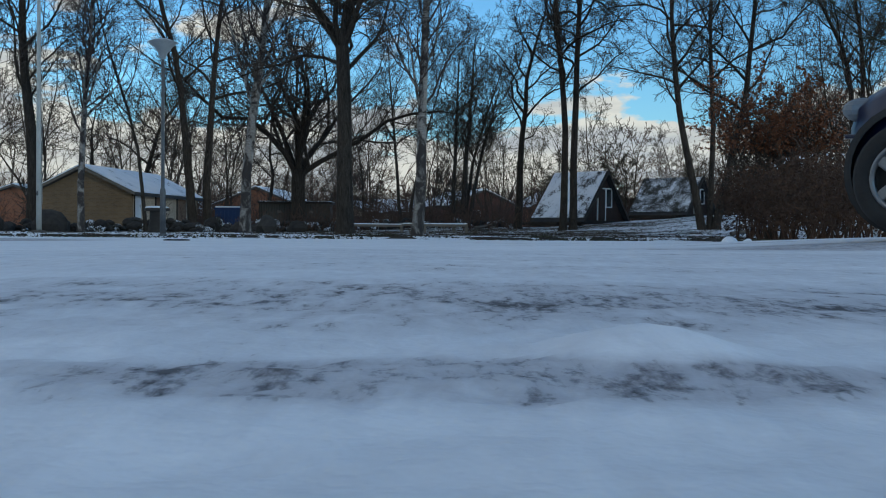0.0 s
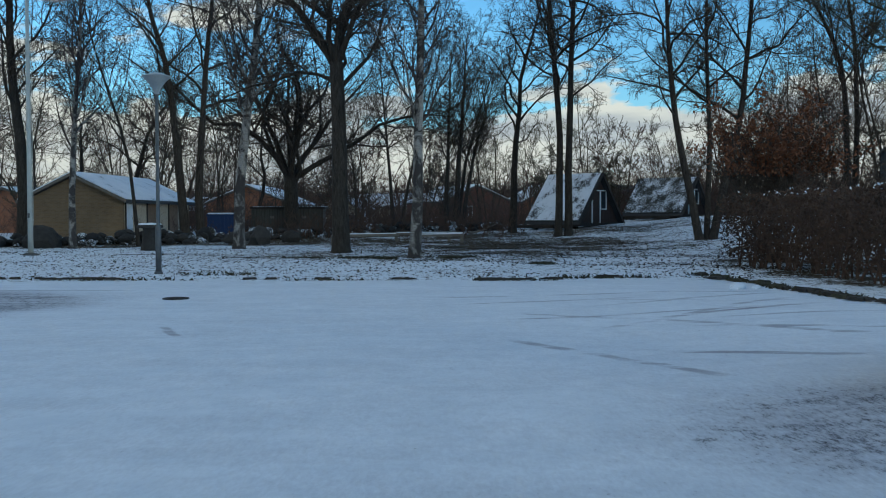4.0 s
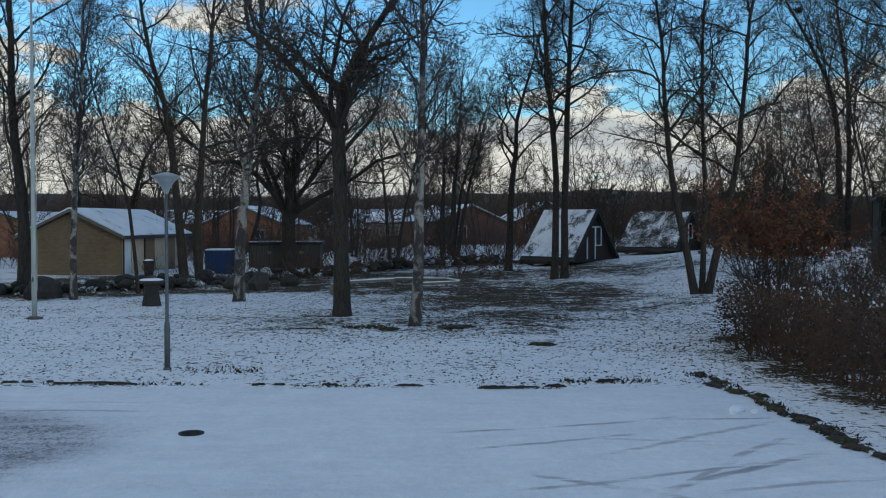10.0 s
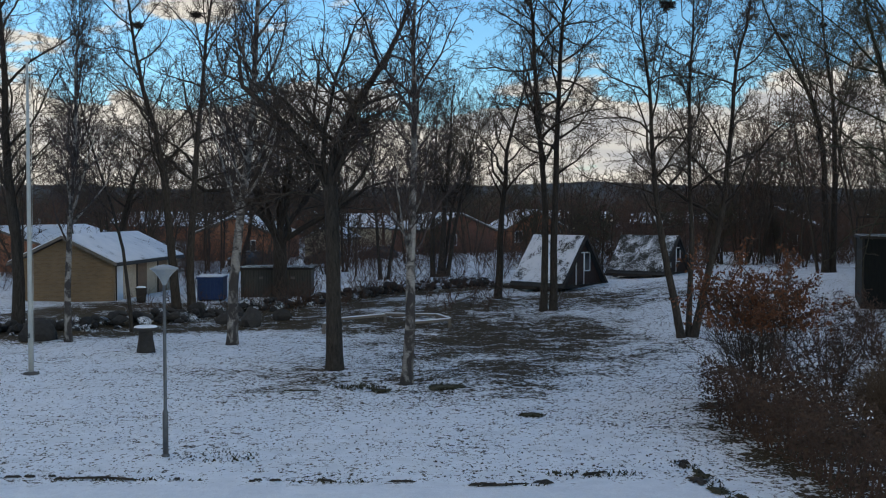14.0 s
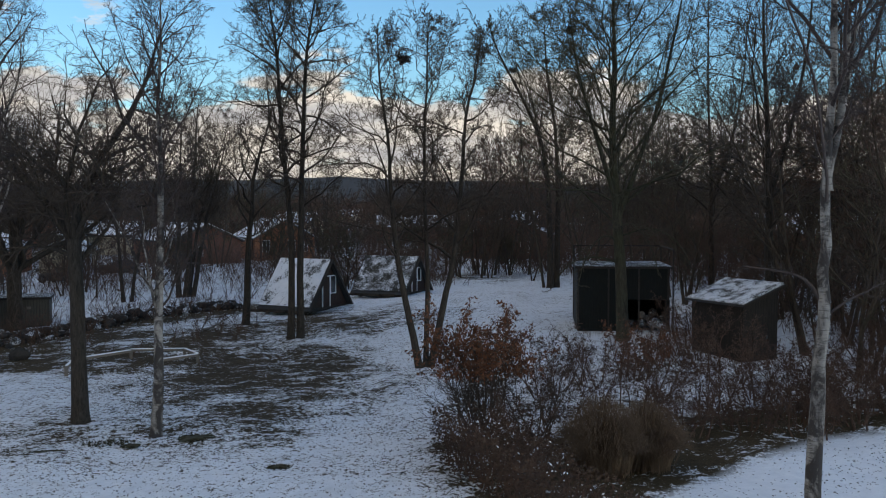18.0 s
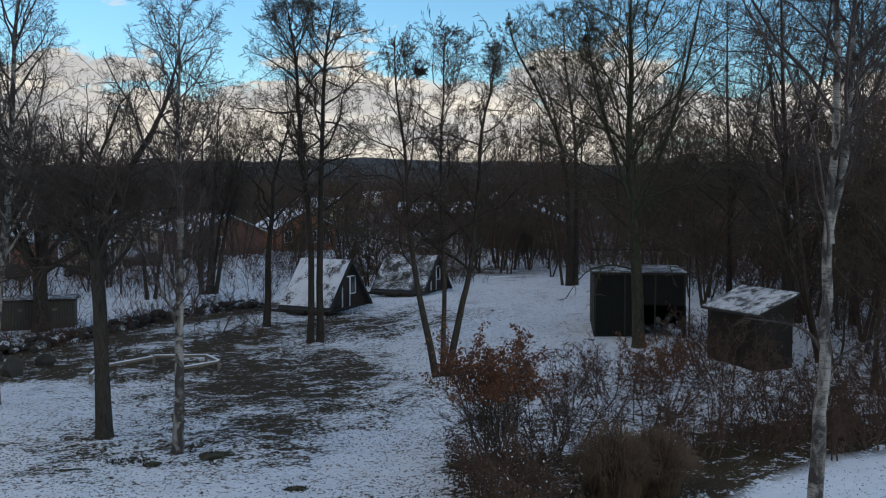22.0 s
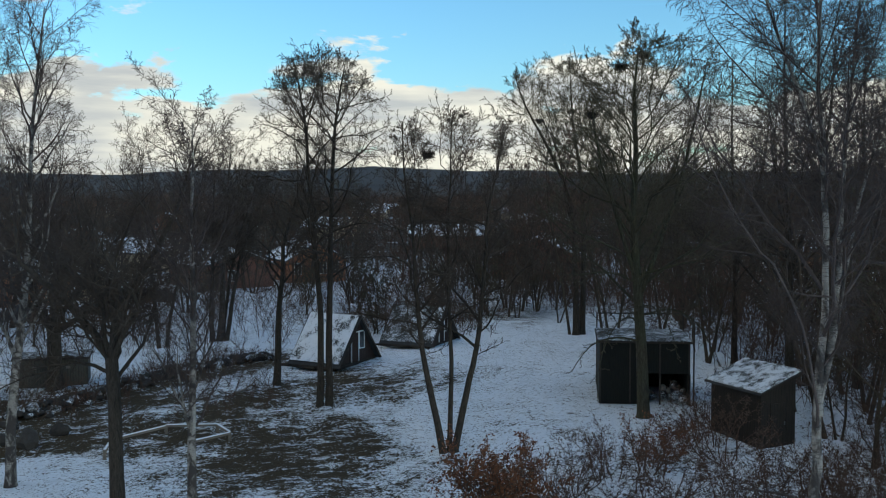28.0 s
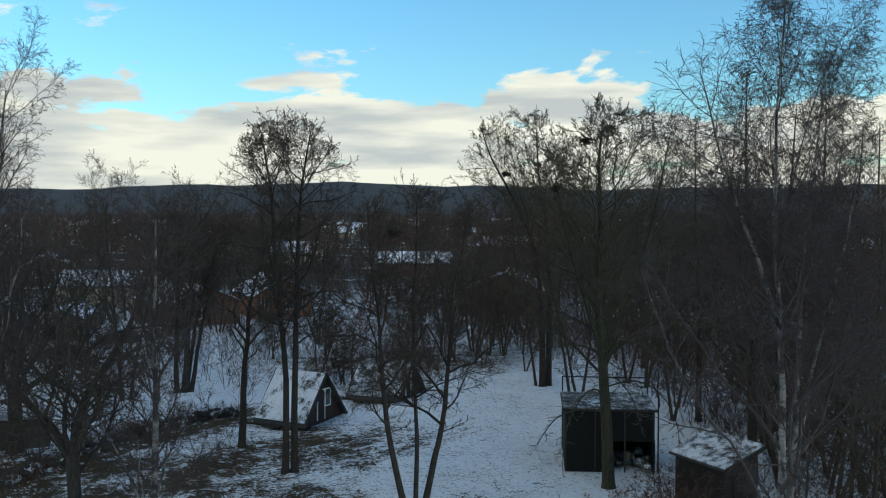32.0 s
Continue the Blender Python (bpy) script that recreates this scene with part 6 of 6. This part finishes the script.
for k, (x, y, rx, ry) in enumerate(((0.85, 29.35, 0.6, 0.45), (-1.0, 28.85, 0.28, 0.16), (2.9, 25.4, 0.32, 0.2), (-3.3, 28.7, 0.55, 0.16))):
    turf("bare_patch", x, y, rx, ry, 5, 530 + k, M_GRASS, "small mound of turf showing through snow")


# ---- woods behind ----
def wood_tree(seed, height, label="bare tree in the wood behind the houses"):
    h = height
    t = Tree(seed, rise=0.24, wiggle=0.17, counts=(11, 8, 6), spans=(0.5, 0.52, 0.55), angle=(58, 50, 46), twig=0.021, depth=3, joints=(7, 5, 4, 2), dome=(0, 0, 0.6 * h, 0.3 * h, 0.3 * h, 0.42 * h))
    rnd = random.Random(seed)
    for k in range(1 + seed % 3):
        a = rnd.uniform(0, 6.28)
        lean = 0.03 if k == 0 else 0.22
        t.grow(Vector((0.25 * k * math.cos(a), 0.25 * k * math.sin(a), 0)), Vector((lean * math.cos(a), lean * math.sin(a), 1)).normalized(), h * (1.0 - 0.12 * k), 0.10 if h > 9 else 0.06, 0, 0.12)
    return finish_tree("tree", t, 0, 0, label, M_BARK_WOOD, (M_TWIG_RED, M_TWIG, M_TWIG_OLIVE)[seed % 3], group="trees in the wood behind", z=0)


def woods():
    rnd = random.Random(12)
    kinds = [wood_tree(600 + k, 11 + 1.3 * k) for k in range(5)]
    spots = []
    # right-hand wood behind the shrubs, and rows behind the houses
    for _ in range(28):
        spots.append((rnd.uniform(22, 52), rnd.uniform(47, 90)))
    for _ in range(13):
        spots.append((rnd.uniform(26, 42), rnd.uniform(27, 48)))
    for _ in range(22):
        spots.append((rnd.uniform(28, 62), rnd.uniform(70, 112)))
    for _ in range(12):
        spots.append((rnd.uniform(-38, -17), rnd.uniform(66, 92)))
    for _ in range(3):
        spots.append((rnd.uniform(-32, -24), rnd.uniform(42, 55)))
    for _ in range(52):
        a, d = radians(rnd.uniform(-22, 46)), rnd.uniform(78, 190)
        spots.append((d * math.sin(a), d * math.cos(a)))
    spots += [(30, 38), (34.5, 42.5), (29.5, 52.5), (33.5, 50), (37.5, 36), (31.5, 45.5)]
    first = dict.fromkeys(range(5), True)
    low = [wood_tree(620 + k, 5.5 + k, "small bare tree among the houses") for k in range(3)]
    for k, (x, y) in enumerate([(rnd.uniform(-13, 12), rnd.uniform(72, 98)) for _ in range(10)] + [(rnd.uniform(11, 30), rnd.uniform(68, 96)) for _ in range(15)] + [(rnd.uniform(27, 42), rnd.uniform(30, 58)) for _ in range(16)]):
        m = pose(x, y, gz(x, y) - 0.05, 0, 0, rnd.uniform(0, 360))
        if k < 3:
            low[k].matrix_world = m
        else:
            copy_thing(low[k % 3], m)
    for x, y in spots:
        if 12 < x < 23 and y < 68:
            continue
        if abs(x - 8) < 7 and 54 < y < 74:
            continue
        if 19 < x < 29 and 37 < y < 51:
            continue
        k = rnd.randrange(5)
        m = pose(x, y, gz(x, y) - 0.05, 0, 0, rnd.uniform(0, 360))
        if first[k]:
            kinds[k].matrix_world, first[k] = m, False
        else:
            copy_thing(kinds[k], m)


woods()


def far_woods():
    """One mesh of many bushy bare trees from the gardens out to the hills."""
    rs = np.random.RandomState(31)
    lines = []
    near, far = 900, 2300
    ang = np.radians(rs.uniform(-30, 58, near + far))
    d = np.concatenate([118 + 240 * rs.uniform(0, 1, near) ** 1.15, 340 + 950 * rs.uniform(0, 1, far) ** 1.6])
    for k, (a, dist) in enumerate(zip(ang, d)):
        x, y = dist * math.sin(a), dist * math.cos(a)
        h, thick = rs.uniform(4.5, 9.5) if dist < 220 else rs.uniform(8.0, 13.5), 0.046 if k < near else 0.10
        p = np.array([x, y, 0.0])
        lean = rs.normal(0, 0.08, 3) * h
        lean[2] = 0
        lines.append((np.array([p, p + [0, 0, h * 0.4], p + lean + [0, 0, h * 0.75]]), [thick * 4, thick * 3, thick]))
        for b in range(14 if k < near else 11):
            f = rs.uniform(0.12, 0.7)
            q = p + lean * f + [0, 0, h * f]
            e = np.array([rs.normal(), rs.normal(), rs.uniform(0.2, 1.5)])
            e /= np.linalg.norm(e)
            ln = h * rs.uniform(0.2, 0.42)
            lines.append((np.array([q, q + e * ln]), [thick * 1.6, thick * 0.7]))
            for c in range(3 if k < near else 2):
                g = e + rs.normal(0, 0.6, 3) + [0, 0, 0.25]
                g /= np.linalg.norm(g)
                q2 = q + e * ln * rs.uniform(0.3, 0.95)
                lines.append((np.array([q2, q2 + g * ln * 0.65]), [thick, thick * 0.5]))
    ob = new("far_woods", tubes("far_woods", lines, 3, M_TWIG_RED))
    tagged(ob, "wide bare winter woodland far behind the houses", "woods", kind="stuff")


far_woods()


def undergrowth():
    """Brushwood between and under the trees behind the lawn: thin leaning stems with side twigs."""
    rs = np.random.RandomState(57)
    lines = []
    spots = []
    for n, x0, x1, y0, y1 in ((80, -30, 8, 66, 84), (480, 31, 60, 52, 100), (280, 29, 48, 27, 52), (240, -40, 60, 112, 150), (520, -30, 44, 82, 116), (90, 10, 20, 68, 76), (90, -34, -16, 64, 84), (34, -14, 5, 47, 62)):
        spots += list(zip(rs.uniform(x0, x1, n), rs.uniform(y0, y1, n)))
    for (ax, ay), (bx, by) in zip(wall_line[:-1], wall_line[1:]):
        for _ in range(16):
            f = rs.uniform()
            if ax + (bx - ax) * f < -9.5:
                continue
            spots.append((ax + (bx - ax) * f + rs.normal(0, 1.0), ay + (by - ay) * f + rs.normal(0, 1.0)))
    for x, y in spots:
        if (19 < x < 28 and 37 < y < 51) or (abs(x - 8) < 4 and abs(y - 61) < 4):
            continue
        h = rs.uniform(0.8, 3.4 if x < 26 else 5.5) * (1.0 if y > 66 or x > 18 else 0.42)
        z = gz(x, y)
        for s in range(5):
            p = np.array([x + rs.normal(0, 0.5), y + rs.normal(0, 0.5), z - 0.05])
            d = np.array([rs.normal(0, 0.5), rs.normal(0, 0.5), 1.0])
            a, b = p + d * h * 0.5, p + d * h + rs.normal(0, 0.1, 3)
            lines.append((np.array([p, a, b]), [0.018, 0.013, 0.007]))
            for c in range(7 if y < 110 else 4):
                q = p + d * h * rs.uniform(0.25, 0.95)
                e = np.array([rs.normal(), rs.normal(), rs.uniform(0.2, 1.4)])
                e *= h * rs.uniform(0.15, 0.42) / np.linalg.norm(e)
                lines.append((np.array([q, q + e]), [0.011, 0.005]))
    ob = new("undergrowth", tubes("undergrowth", lines, 3, M_TWIG_RED))
    tagged(ob, "brown leafless brushwood between the trees and houses", "undergrowth", kind="stuff")


undergrowth()


def hills():
    """A low wooded ridge round the horizon."""
    n, rows = 240, 5
    v = []
    for k in range(rows):
        f = k / (rows - 1)
        for i in range(n):
            a = i * 2 * math.pi / n
            r = 1500 + 500 * f
            h = (51 + 8 * math.sin(3 * a + 1.0) + 5 * math.sin(11 * a) + 2.5 * math.sin(37 * a + 2) + 1.2 * math.sin(90 * a)) * (f ** 0.8) - 4 * (1 - f)
            v.append((r * math.sin(a), r * math.cos(a), h))
    q = [(k * n + i, k * n + (i + 1) % n, (k + 1) * n + (i + 1) % n, (k + 1) * n + i) for k in range(rows - 1) for i in range(n)]
    m = simple("wooded_ridge", (0.022, 0.021, 0.021), (0.046, 0.042, 0.040), 0.02, 1.0, 0, 0.0, local=False)
    ob = new("backdrop_hills", fast_mesh("backdrop_hills", v, q, m))
    tagged(ob, "low dark wooded ridge on the horizon", "hills", kind="structure")


hills()


# lumps of ploughed snow by the yard's edge
for k, (x, y, r) in enumerate(((5.15, 16.9, 0.12), (5.38, 16.75, 0.08), (5.0, 16.6, 0.06), (1.143, 1.87, 0.0016))):
    ob = new("snow_lump", rock_mesh(40 + k, M_SNOW if r > 0.02 else M_SOIL))
    ob.matrix_world = Matrix.Translation((x, y, gz(x, y) + (r * 0.3 if r > 0.02 else 0.002))) @ Matrix.Rotation(k * 1.3, 4, "Z") @ Matrix.Diagonal((r, r, r * 0.8, 1))
    tagged(ob, "small lump of ploughed snow on the yard" if r > 0.02 else "dark pebble on the packed snow", "snow lump" if r > 0.02 else "pebble", "lumps of snow" if r > 0.02 else "")
